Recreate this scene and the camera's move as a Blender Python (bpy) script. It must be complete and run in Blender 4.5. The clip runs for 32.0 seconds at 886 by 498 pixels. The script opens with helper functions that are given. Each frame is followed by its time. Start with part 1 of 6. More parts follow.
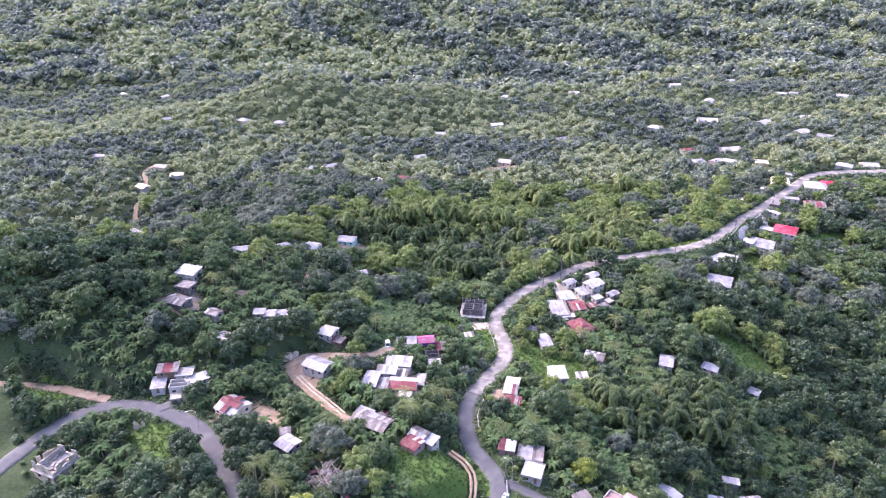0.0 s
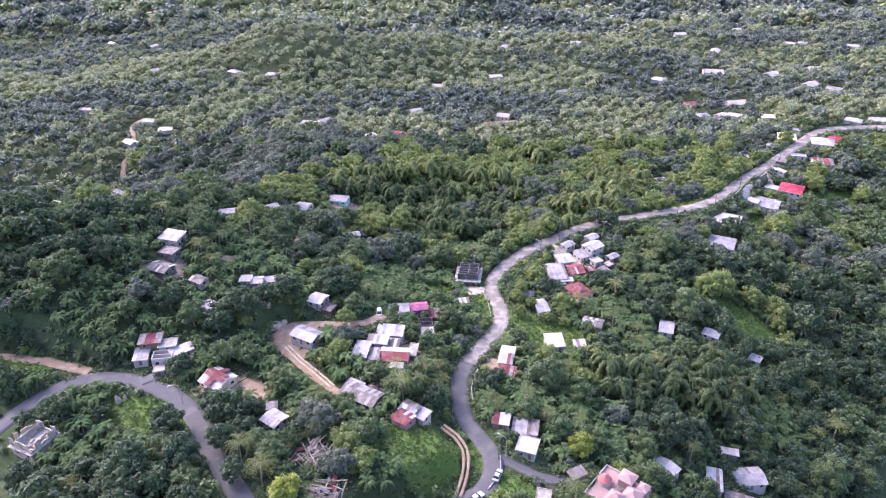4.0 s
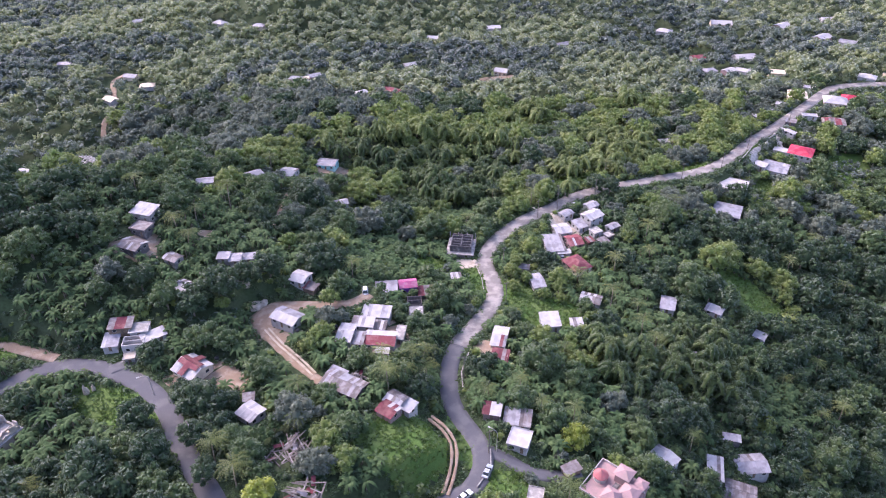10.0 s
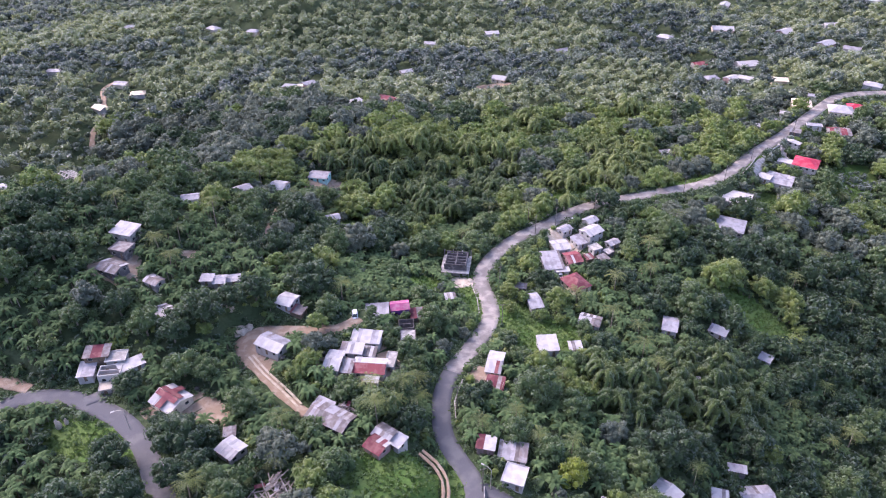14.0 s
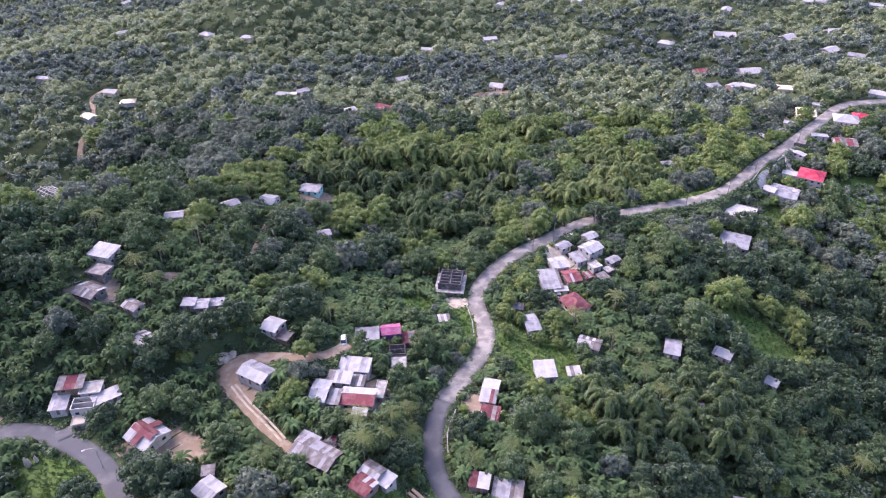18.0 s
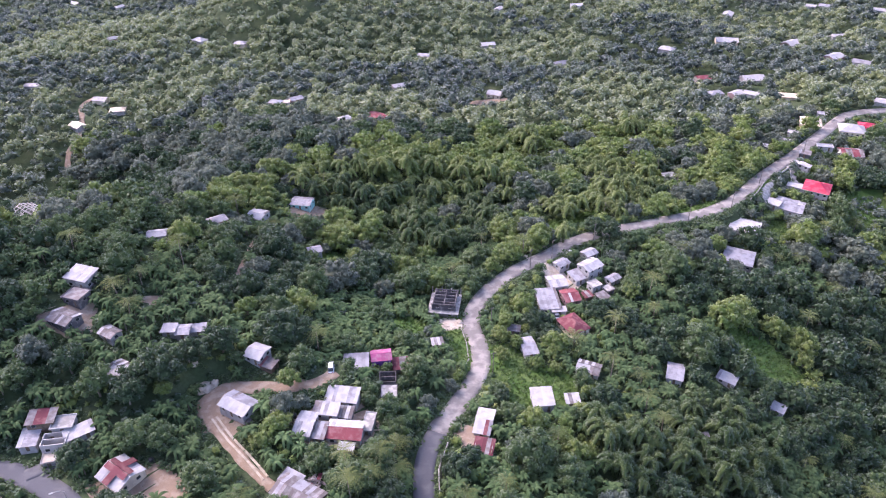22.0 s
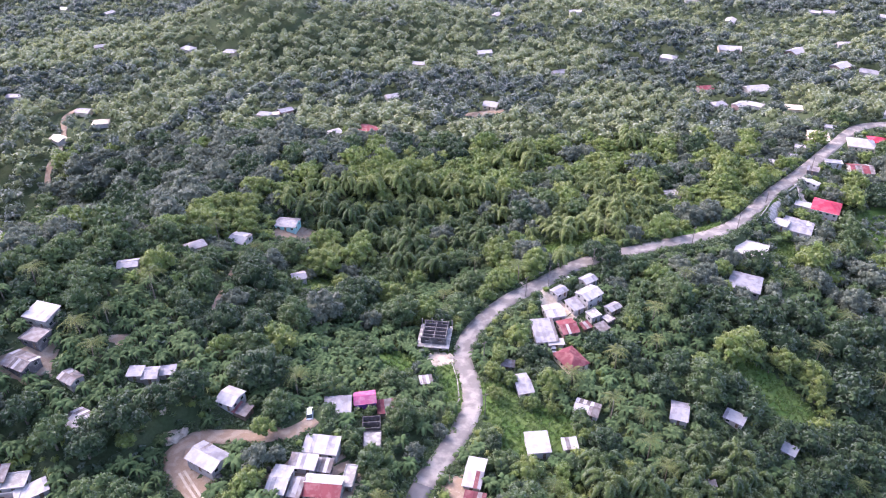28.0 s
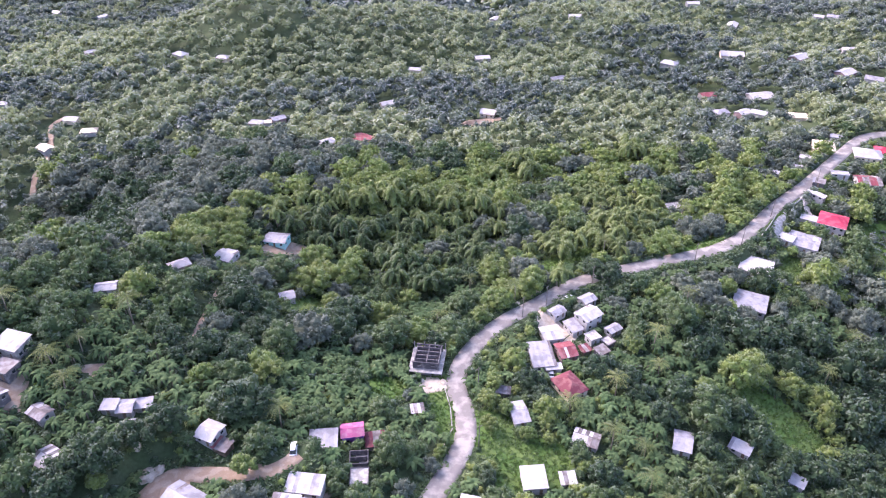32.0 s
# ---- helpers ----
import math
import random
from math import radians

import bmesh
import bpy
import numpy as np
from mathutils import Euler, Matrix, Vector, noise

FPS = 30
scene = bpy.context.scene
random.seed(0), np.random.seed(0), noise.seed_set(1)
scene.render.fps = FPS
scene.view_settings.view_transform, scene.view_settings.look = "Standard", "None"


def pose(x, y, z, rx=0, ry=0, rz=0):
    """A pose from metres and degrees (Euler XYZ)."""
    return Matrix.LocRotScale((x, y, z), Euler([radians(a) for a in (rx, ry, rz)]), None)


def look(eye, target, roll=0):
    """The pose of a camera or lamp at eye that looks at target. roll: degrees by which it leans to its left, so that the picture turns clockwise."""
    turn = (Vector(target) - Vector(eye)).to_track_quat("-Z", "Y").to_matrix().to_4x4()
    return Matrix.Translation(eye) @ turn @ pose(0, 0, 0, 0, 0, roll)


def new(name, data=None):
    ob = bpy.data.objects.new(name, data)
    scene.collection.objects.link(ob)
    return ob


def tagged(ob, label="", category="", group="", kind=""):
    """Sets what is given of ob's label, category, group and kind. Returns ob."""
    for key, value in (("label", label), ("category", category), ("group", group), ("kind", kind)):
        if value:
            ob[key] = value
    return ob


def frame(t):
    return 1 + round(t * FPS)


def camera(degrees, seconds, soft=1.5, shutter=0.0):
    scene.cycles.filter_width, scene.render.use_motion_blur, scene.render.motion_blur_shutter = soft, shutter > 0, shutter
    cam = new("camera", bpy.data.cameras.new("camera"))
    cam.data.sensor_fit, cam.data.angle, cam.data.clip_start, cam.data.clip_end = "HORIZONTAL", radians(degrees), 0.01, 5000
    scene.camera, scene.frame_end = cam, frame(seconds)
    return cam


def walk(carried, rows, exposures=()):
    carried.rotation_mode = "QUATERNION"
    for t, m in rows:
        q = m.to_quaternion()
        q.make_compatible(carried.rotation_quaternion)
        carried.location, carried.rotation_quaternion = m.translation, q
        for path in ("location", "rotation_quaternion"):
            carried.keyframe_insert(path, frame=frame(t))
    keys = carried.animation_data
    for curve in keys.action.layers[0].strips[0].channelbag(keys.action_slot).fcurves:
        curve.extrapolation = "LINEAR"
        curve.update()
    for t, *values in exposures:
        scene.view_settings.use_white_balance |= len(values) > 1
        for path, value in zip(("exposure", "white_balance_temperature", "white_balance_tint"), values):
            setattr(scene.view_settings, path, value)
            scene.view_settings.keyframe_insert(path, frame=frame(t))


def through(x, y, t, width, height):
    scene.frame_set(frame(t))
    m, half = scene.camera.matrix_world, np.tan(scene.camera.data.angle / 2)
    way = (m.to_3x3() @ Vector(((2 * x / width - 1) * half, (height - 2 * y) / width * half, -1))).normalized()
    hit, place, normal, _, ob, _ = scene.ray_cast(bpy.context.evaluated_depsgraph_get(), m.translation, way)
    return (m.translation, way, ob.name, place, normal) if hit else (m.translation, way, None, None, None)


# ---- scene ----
cam = camera(63.69, 32.0, soft=1.12)

# seconds, eye in metres, yaw, pitch and roll in degrees
PATH = [
    (0.0, -4.30, -21.58, 145.65, -0.047, -26.195, -0.59),
    (0.5, -4.03, -20.23, 145.65, -0.044, -26.557, -0.59),
    (1.0, -3.76, -18.88, 145.64, -0.041, -27.011, -0.59),
    (2.0, -3.23, -16.19, 145.64, -0.036, -28.063, -0.59),
    (3.0, -2.69, -13.47, 145.63, -0.030, -29.131, -0.59),
    (4.0, -2.15, -10.77, 145.62, -0.025, -30.203, -0.59),
    (5.0, -1.62, -8.12, 145.62, -0.019, -31.214, -0.59),
    (6.0, -1.09, -5.46, 145.61, -0.012, -32.271, -0.59),
    (7.0, -0.55, -2.74, 145.61, -0.006, -33.340, -0.59),
    (7.6, -0.22, -1.09, 145.60, -0.002, -33.955, -0.59),
    (7.9, -0.05, -0.27, 145.60, -0.001, -34.263, -0.59),
    (8.1, 0.05, 0.27, 145.60, 0.000, -34.319, -0.59),
    (8.5, 0.27, 1.36, 145.59, 0.000, -34.335, -0.59),
    (10.0, 1.08, 5.43, 145.58, 0.001, -34.297, -0.59),
    (12.0, 2.16, 10.85, 145.55, 0.001, -34.246, -0.59),
    (14.0, 3.25, 16.30, 145.53, 0.002, -34.196, -0.59),
    (16.0, 4.34, 21.79, 145.51, 0.003, -34.145, -0.59),
    (18.0, 5.44, 27.30, 145.48, 0.003, -34.105, -0.59),
    (20.0, 6.54, 32.79, 145.46, 0.004, -34.065, -0.59),
    (22.0, 7.62, 38.23, 145.44, 0.003, -34.025, -0.59),
    (24.0, 8.70, 43.64, 145.41, 0.002, -33.985, -0.59),
    (26.0, 9.79, 49.11, 145.39, 0.000, -33.973, -0.59),
    (28.0, 10.90, 54.67, 145.37, -0.001, -33.961, -0.59),
    (30.0, 12.02, 60.29, 145.34, -0.002, -33.949, -0.59),
    (32.0, 13.14, 65.90, 145.32, -0.003, -33.938, -0.59),
]


def aim(x, y, z, yaw, pitch, roll):
    return pose(x, y, z, 90 + pitch, 0, yaw) @ pose(0, 0, 0, 0, 0, roll)


# seconds, stops, kelvin and tint
LIGHTNESS = [(0, 2.26, 6150, 30), (3, 2.15, 6150, 30), (8, 1.87, 6150, 30), (19, 1.80, 6150, 30), (25, 2.0, 6150, 30), (32, 2.19, 6150, 30)]
walk(cam, [(row[0], aim(*row[1:])) for row in PATH], LIGHTNESS)


# ---- daylight: a low hazy sun behind the hills, and the sky ----
SUN_FROM = Vector((-0.66, 0.46, 0.70)).normalized()
world = bpy.data.worlds.new("sky")
scene.world = world
world.use_nodes = True
wn = world.node_tree.nodes
sky = wn.new("ShaderNodeTexSky")
sky.sky_type, sky.sun_disc = "NISHITA", False
sky.sun_elevation = math.asin(SUN_FROM.z)
sky.sun_rotation = math.atan2(SUN_FROM.x, SUN_FROM.y)
sky.air_density, sky.dust_density, sky.ozone_density = 1.0, 3.0, 1.0
wn["Background"].inputs["Strength"].default_value = 0.15
world.node_tree.links.new(sky.outputs[0], wn["Background"].inputs["Color"])
sun = new("sun", bpy.data.lights.new("sun", "SUN"))
sun.data.energy, sun.data.angle, sun.data.color = 1.05, radians(34), (1.0, 0.95, 0.88)
sun.matrix_world = look(SUN_FROM * 500, (0, 0, 0))


# ---- materials ----
def material(name, base, rough=0.8, metal=0.0, spots=None, scale=1.5, amount=0.5, fine=14.0, bump=0.3, grain=0.25, random=0.0):
    """A painted, mineral or metal surface: two tones mixed in patches, a fine grain in tone and relief, and wear."""
    m = bpy.data.materials.new(name)
    m.use_nodes = True
    nt = m.node_tree
    nodes, link = nt.nodes, nt.links.new
    bsdf = nodes["Principled BSDF"]
    geo = nodes.new("ShaderNodeNewGeometry")
    big = nodes.new("ShaderNodeTexNoise")
    big.inputs["Scale"].default_value, big.inputs["Detail"].default_value = scale, 5
    link(geo.outputs["Position"], big.inputs["Vector"])
    small = nodes.new("ShaderNodeTexNoise")
    small.inputs["Scale"].default_value, small.inputs["Detail"].default_value = fine, 3
    link(geo.outputs["Position"], small.inputs["Vector"])
    ramp = nodes.new("ShaderNodeMapRange")
    ramp.inputs["From Min"].default_value, ramp.inputs["From Max"].default_value = 0.62 - amount * 0.3, 0.72 - amount * 0.2
    link(big.outputs["Fac"], ramp.inputs["Value"])
    mix = nodes.new("ShaderNodeMix")
    mix.data_type = "RGBA"
    mix.inputs["A"].default_value = (*base, 1)
    mix.inputs["B"].default_value = (*(spots or [c * 0.7 for c in base]), 1)
    link(ramp.outputs["Result"], mix.inputs["Factor"])
    tone = nodes.new("ShaderNodeHueSaturation")
    value = nodes.new("ShaderNodeMapRange")
    value.inputs["To Min"].default_value, value.inputs["To Max"].default_value = 1 - grain, 1 + grain
    link(small.outputs["Fac"], value.inputs["Value"])
    last = value.outputs["Result"]
    if random:
        info = nodes.new("ShaderNodeObjectInfo")
        vary = nodes.new("ShaderNodeMapRange")
        vary.inputs["To Min"].default_value, vary.inputs["To Max"].default_value = 1 - random, 1 + random
        link(info.outputs["Random"], vary.inputs["Value"])
        times = nodes.new("ShaderNodeMath")
        times.operation = "MULTIPLY"
        link(vary.outputs["Result"], times.inputs[0])
        link(last, times.inputs[1])
        last = times.outputs[0]
    link(last, tone.inputs["Value"])
    link(mix.outputs["Result"], tone.inputs["Color"])
    link(tone.outputs["Color"], bsdf.inputs["Base Color"])
    bsdf.inputs["Roughness"].default_value, bsdf.inputs["Metallic"].default_value = rough, metal
    bsdf.inputs["Specular IOR Level"].default_value = 0.5 if rough < 0.5 else 0.18
    relief = nodes.new("ShaderNodeBump")
    relief.inputs["Strength"].default_value, relief.inputs["Distance"].default_value = bump, 0.05
    link(small.outputs["Fac"], relief.inputs["Height"])
    link(relief.outputs["Normal"], bsdf.inputs["Normal"])
    return m


def leaf_material(name, base, tip, random=0.10, patch=0.11, through=0.35, waxy=0.07):
    """Foliage: light passes through the leaves; tone varies from plant to plant, over the hillside and from spray to spray."""
    m = bpy.data.materials.new(name)
    m.use_nodes = True
    nt = m.node_tree
    nodes, link = nt.nodes, nt.links.new
    nodes.remove(nodes["Principled BSDF"])
    geo = nodes.new("ShaderNodeNewGeometry")
    info = nodes.new("ShaderNodeObjectInfo")
    noise_a = nodes.new("ShaderNodeTexNoise")
    noise_a.inputs["Scale"].default_value, noise_a.inputs["Detail"].default_value = patch, 4
    link(geo.outputs["Position"], noise_a.inputs["Vector"])
    spread = nodes.new("ShaderNodeMapRange")
    spread.inputs["From Min"].default_value, spread.inputs["From Max"].default_value = 0.35, 0.68
    link(noise_a.outputs["Fac"], spread.inputs["Value"])
    mix = nodes.new("ShaderNodeMix")
    mix.data_type = "RGBA"
    mix.inputs["A"].default_value, mix.inputs["B"].default_value = [(c[0], c[1], c[2] * 1.18, 1) for c in (base, tip)]
    link(spread.outputs["Result"], mix.inputs["Factor"])
    total = nodes.new("ShaderNodeMath")
    total.operation = "ADD"
    link(info.outputs["Random"], total.inputs[0])
    link(geo.outputs["Random Per Island"], total.inputs[1])
    vary = nodes.new("ShaderNodeMapRange")
    vary.inputs["From Max"].default_value = 2
    vary.inputs["To Min"].default_value, vary.inputs["To Max"].default_value = 1 - random * 1.6, 1 + random * 1.6
    link(total.outputs[0], vary.inputs["Value"])
    tone = nodes.new("ShaderNodeHueSaturation")
    link(vary.outputs["Result"], tone.inputs["Value"])
    link(mix.outputs["Result"], tone.inputs["Color"])
    diffuse, glow, gloss = nodes.new("ShaderNodeBsdfDiffuse"), nodes.new("ShaderNodeBsdfTranslucent"), nodes.new("ShaderNodeBsdfGlossy")
    gloss.inputs["Roughness"].default_value = 0.85
    gloss.inputs["Color"].default_value = (0.80, 0.82, 0.85, 1)
    for b in (diffuse, glow):
        link(tone.outputs["Color"], b.inputs["Color"])
    both, shine = nodes.new("ShaderNodeMixShader"), nodes.new("ShaderNodeMixShader")
    both.inputs[0].default_value = through
    # waxy leaves: gloss grows towards grazing angles
    edge, sheen = nodes.new("ShaderNodeFresnel"), nodes.new("ShaderNodeMapRange")
    edge.inputs["IOR"].default_value = 1.4
    sheen.inputs["To Min"].default_value, sheen.inputs["To Max"].default_value = 0.0, waxy
    link(edge.outputs[0], sheen.inputs["Value"])
    link(sheen.outputs["Result"], shine.inputs[0])
    link(diffuse.outputs[0], both.inputs[1])
    link(glow.outputs[0], both.inputs[2])
    link(both.outputs[0], shine.inputs[1])
    link(gloss.outputs[0], shine.inputs[2])
    link(shine.outputs[0], nodes["Material Output"].inputs["Surface"])
    return m


M = {
    "grass": material("grass", (0.07, 0.125, 0.03), 0.95, spots=(0.10, 0.145, 0.042), scale=0.12, fine=3.5, amount=0.6, bump=0.8, grain=0.45),
    "under": material("undergrowth", (0.04, 0.06, 0.026), 0.95, spots=(0.055, 0.072, 0.036), scale=0.15, fine=1.2, amount=0.6, bump=1.0, grain=0.5),
    "dirt": material("red_earth", (0.25, 0.178, 0.128), 0.95, spots=(0.31, 0.24, 0.185), scale=0.5, fine=5, bump=0.6, grain=0.3),
    "asphalt": material("worn_asphalt", (0.095, 0.092, 0.102), 0.85, spots=(0.13, 0.125, 0.13), scale=0.25, fine=9, bump=0.3, grain=0.2),
    "marl": material("dusty_road", (0.175, 0.155, 0.148), 0.9, spots=(0.295, 0.262, 0.24), scale=0.28, fine=6, amount=0.55, bump=0.4, grain=0.25),
    "concrete": material("concrete", (0.40, 0.37, 0.35), 0.9, spots=(0.24, 0.22, 0.21), scale=0.7, fine=10, amount=0.8, grain=0.25),
    "raw": material("raw_blockwork", (0.22, 0.195, 0.195), 0.95, spots=(0.10, 0.09, 0.095), scale=0.8, fine=8, amount=1.0, grain=0.3),
    "white": material("white_paint", (0.41, 0.385, 0.38), 0.7, spots=(0.34, 0.31, 0.30), scale=0.6, grain=0.08),
    "cream": material("cream_paint", (0.72, 0.60, 0.46), 0.7, spots=(0.58, 0.46, 0.36), scale=0.6, grain=0.1),
    "pink": material("pink_paint", (0.32, 0.205, 0.205), 0.8, spots=(0.26, 0.185, 0.18), scale=0.5, grain=0.12),
    "rose": material("red_tiles", (0.36, 0.12, 0.125), 0.8, spots=(0.30, 0.13, 0.13), scale=0.8, grain=0.15),
    "aqua": material("turquoise_paint", (0.30, 0.62, 0.62), 0.7, spots=(0.45, 0.6, 0.6), scale=0.6, grain=0.1),
    "purple": material("purple_paint", (0.20, 0.08, 0.35), 0.7, scale=0.8, grain=0.1),
    "magenta": material("magenta_sheet", (0.32, 0.075, 0.17), 0.6, spots=(0.34, 0.14, 0.21), scale=0.8, grain=0.1, random=0.15),
    "zinc": material("zinc_sheet", (0.285, 0.27, 0.292), 0.6, 0.1, spots=(0.20, 0.185, 0.205), scale=0.5, grain=0.08, random=0.12),
    "bright": material("new_zinc_sheet", (0.385, 0.362, 0.364), 0.6, 0.0, spots=(0.32, 0.30, 0.31), scale=0.6, grain=0.08, amount=0.6, random=0.05),
    "old": material("weathered_sheet", (0.215, 0.195, 0.20), 0.75, 0.0, spots=(0.14, 0.115, 0.112), scale=0.7, amount=0.8, grain=0.15, random=0.3),
    "red": material("red_sheet", (0.19, 0.05, 0.06), 0.75, spots=(0.24, 0.10, 0.105), scale=0.6, grain=0.1, random=0.12),
    "maroon": material("maroon_sheet", (0.12, 0.032, 0.042), 0.75, spots=(0.17, 0.07, 0.072), scale=0.6, grain=0.12, random=0.2),
    "scarlet": material("scarlet_roof", (0.36, 0.028, 0.06), 0.65, spots=(0.40, 0.07, 0.095), scale=0.5, grain=0.06),
    "dark": material("dark_room", (0.035, 0.032, 0.035), 0.9, grain=0.2),
    "glass": material("window_glass", (0.03, 0.035, 0.04), 0.08, grain=0.02),
    "wood": material("weathered_boards", (0.20, 0.14, 0.10), 0.85, spots=(0.12, 0.09, 0.07), scale=1.0, grain=0.2),
    "bark": material("bark", (0.16, 0.13, 0.10), 0.95, spots=(0.24, 0.21, 0.17), scale=1.0, fine=6, bump=0.8),
    "pole": material("grey_timber", (0.16, 0.14, 0.13), 0.9, scale=1.0),
    "black": material("black_plastic", (0.02, 0.02, 0.022), 0.45, grain=0.05),
    "stone": material("limestone", (0.44, 0.37, 0.30), 0.95, spots=(0.34, 0.28, 0.22), scale=0.6, fine=4, bump=0.8),
    "carwhite": material("white_car_paint", (0.80, 0.80, 0.80), 0.25, grain=0.02),
    "cargrey": material("silver_car_paint", (0.42, 0.43, 0.46), 0.3, 0.4, grain=0.02),
    "rubber": material("tyre_rubber", (0.025, 0.025, 0.025), 0.9, grain=0.1),
    "chrome": material("wheel_metal", (0.55, 0.55, 0.56), 0.3, 0.8, grain=0.05),
    "leaf": leaf_material("mango_leaves", (0.0711, 0.113, 0.0428), (0.116, 0.158, 0.0554)),
    "leaf_dark": leaf_material("breadfruit_leaves", (0.044, 0.074, 0.034), (0.071, 0.105, 0.045)),
    "leaf_light": leaf_material("young_leaves", (0.13, 0.189, 0.0479), (0.198, 0.233, 0.063)),
    "leaf_yellow": leaf_material("flowering_leaves", (0.20, 0.25, 0.040), (0.27, 0.30, 0.052), 0.2),
    "leaf_grey": leaf_material("olive_leaves", (0.10, 0.126, 0.084), (0.15, 0.17, 0.104)),
    # far woods: distance haze and sunlight painted in as paler, bluer leaf colours
    "far_dark": leaf_material("hazed_dark_woods", (0.072, 0.096, 0.070), (0.104, 0.132, 0.088), random=0.09, patch=0.05, through=0.45, waxy=0.14),
    "far_mid": leaf_material("hazed_green_woods", (0.110, 0.140, 0.086), (0.150, 0.182, 0.100), random=0.09, patch=0.05, through=0.45, waxy=0.14),
    "far_light": leaf_material("sun_painted_woods", (0.170, 0.205, 0.092), (0.240, 0.268, 0.108), random=0.09, patch=0.05, through=0.45, waxy=0.14),
    "bamboo": leaf_material("bamboo_leaves", (0.066, 0.104, 0.036), (0.122, 0.16, 0.05), 0.12),
    # lighter copy of the bamboo: ridge sunlight painted into the leaves
    "bamboo_lit": leaf_material("lit_bamboo_leaves", (0.135, 0.178, 0.052), (0.205, 0.242, 0.068), 0.12),
    "banana": leaf_material("banana_leaves", (0.075, 0.125, 0.045), (0.115, 0.165, 0.06), 0.2, waxy=0.14),
    "palm": leaf_material("palm_fronds", (0.105, 0.14, 0.046), (0.16, 0.175, 0.055), 0.25),
    "blade": leaf_material("grass_blades", (0.0809, 0.135, 0.0281), (0.116, 0.173, 0.0432), 0.25),
}


# ---- small mesh tools ----
def mesh_of(name, verts, faces, mats=(), index=None, smooth=False):
    me = bpy.data.meshes.new(name)
    me.from_pydata([tuple(v) for v in verts], [], [tuple(f) for f in faces])
    for m in mats:
        me.materials.append(m)
    if index is not None:
        me.polygons.foreach_set("material_index", index)
    if smooth:
        me.polygons.foreach_set("use_smooth", [True] * len(me.polygons))
    me.update()
    return me


def quick_mesh(name, verts, tris, mats, index=None):
    """A triangle mesh straight from arrays."""
    me = bpy.data.meshes.new(name)
    verts, tris = np.asarray(verts, np.float32), np.asarray(tris, np.int32)
    me.vertices.add(len(verts))
    me.vertices.foreach_set("co", verts.ravel())
    me.loops.add(len(tris) * 3)
    me.loops.foreach_set("vertex_index", tris.ravel())
    me.polygons.add(len(tris))
    me.polygons.foreach_set("loop_start", np.arange(0, len(tris) * 3, 3, dtype=np.int32))
    me.polygons.foreach_set("loop_total", np.full(len(tris), 3, np.int32))
    for m in mats:
        me.materials.append(m)
    if index is not None:
        me.polygons.foreach_set("material_index", np.asarray(index, np.int32))
    me.update(calc_edges=True)
    return me


def boxes(*specs):
    """Verts and faces of boxes (x0, x1, y0, y1, z0, z1)."""
    verts, faces = [], []
    for x0, x1, y0, y1, z0, z1 in specs:
        n = len(verts)
        verts += [(x0, y0, z0), (x1, y0, z0), (x1, y1, z0), (x0, y1, z0), (x0, y0, z1), (x1, y0, z1), (x1, y1, z1), (x0, y1, z1)]
        faces += [tuple(n + i for i in f) for f in ((0, 3, 2, 1), (4, 5, 6, 7), (0, 1, 5, 4), (1, 2, 6, 5), (2, 3, 7, 6), (3, 0, 4, 7))]
    return verts, faces


def part(name, data, mat, parent, label="", at=None):
    """One mesh object under a thing or under a part. data: a mesh, or verts and faces."""
    if not isinstance(data, bpy.types.Mesh):
        data = mesh_of(name, data[0], data[1], (mat,))
    ob = new(name, data)
    ob.parent = parent
    if at is not None:
        ob.matrix_basis = at
    if label:
        ob["label"] = label
    return ob


def thing(name, x, y, rot=0, label="", category="", group="", z=None):
    """An Empty at the foot of a thing, standing on the ground."""
    ob = new(name)
    ob.empty_display_size = 0.5
    ob.matrix_basis = pose(x, y, float(ground_height(x, y)) if z is None else z, 0, 0, rot)
    return tagged(ob, label, category, group)


# ==== build ====
# ---- the lay of the land: broad and small hills, and the roads that are cut into it ----
BROAD = [
    [8.4, 36.7, 49.8, -17.8, -2],
    [-24.6, 6, -17.8, -10.2, 20.8],
    [-30.9, 33.8, 0.6, 35.8, 5.2],
    [-9.3, -13.8, -54.7, -19.7, -25.6],
    [9.7, 29.7, -4.4, -12.1, -8.1],
]
SMALL = [
    [-14.3, -3.6, 5.2, -1, -25.3, -22.2, -3.4],
    [5.6, -13.7, -1.7, 2.2, 1.8, -18.4, -4.7],
    [21.9, 13.6, 10.9, -14.1, 4.4, -9.1, 3.7],
    [-28.2, 22, -36.7, 19.9, 2.8, -0.6, -6.4],
    [-22.3, 0.3, 23.6, -19.9, 1.2, 11.1, 2.5],
    [0.1, 5.8, -12.3, 9.9, 2.7, -8.1, 12.2],
]


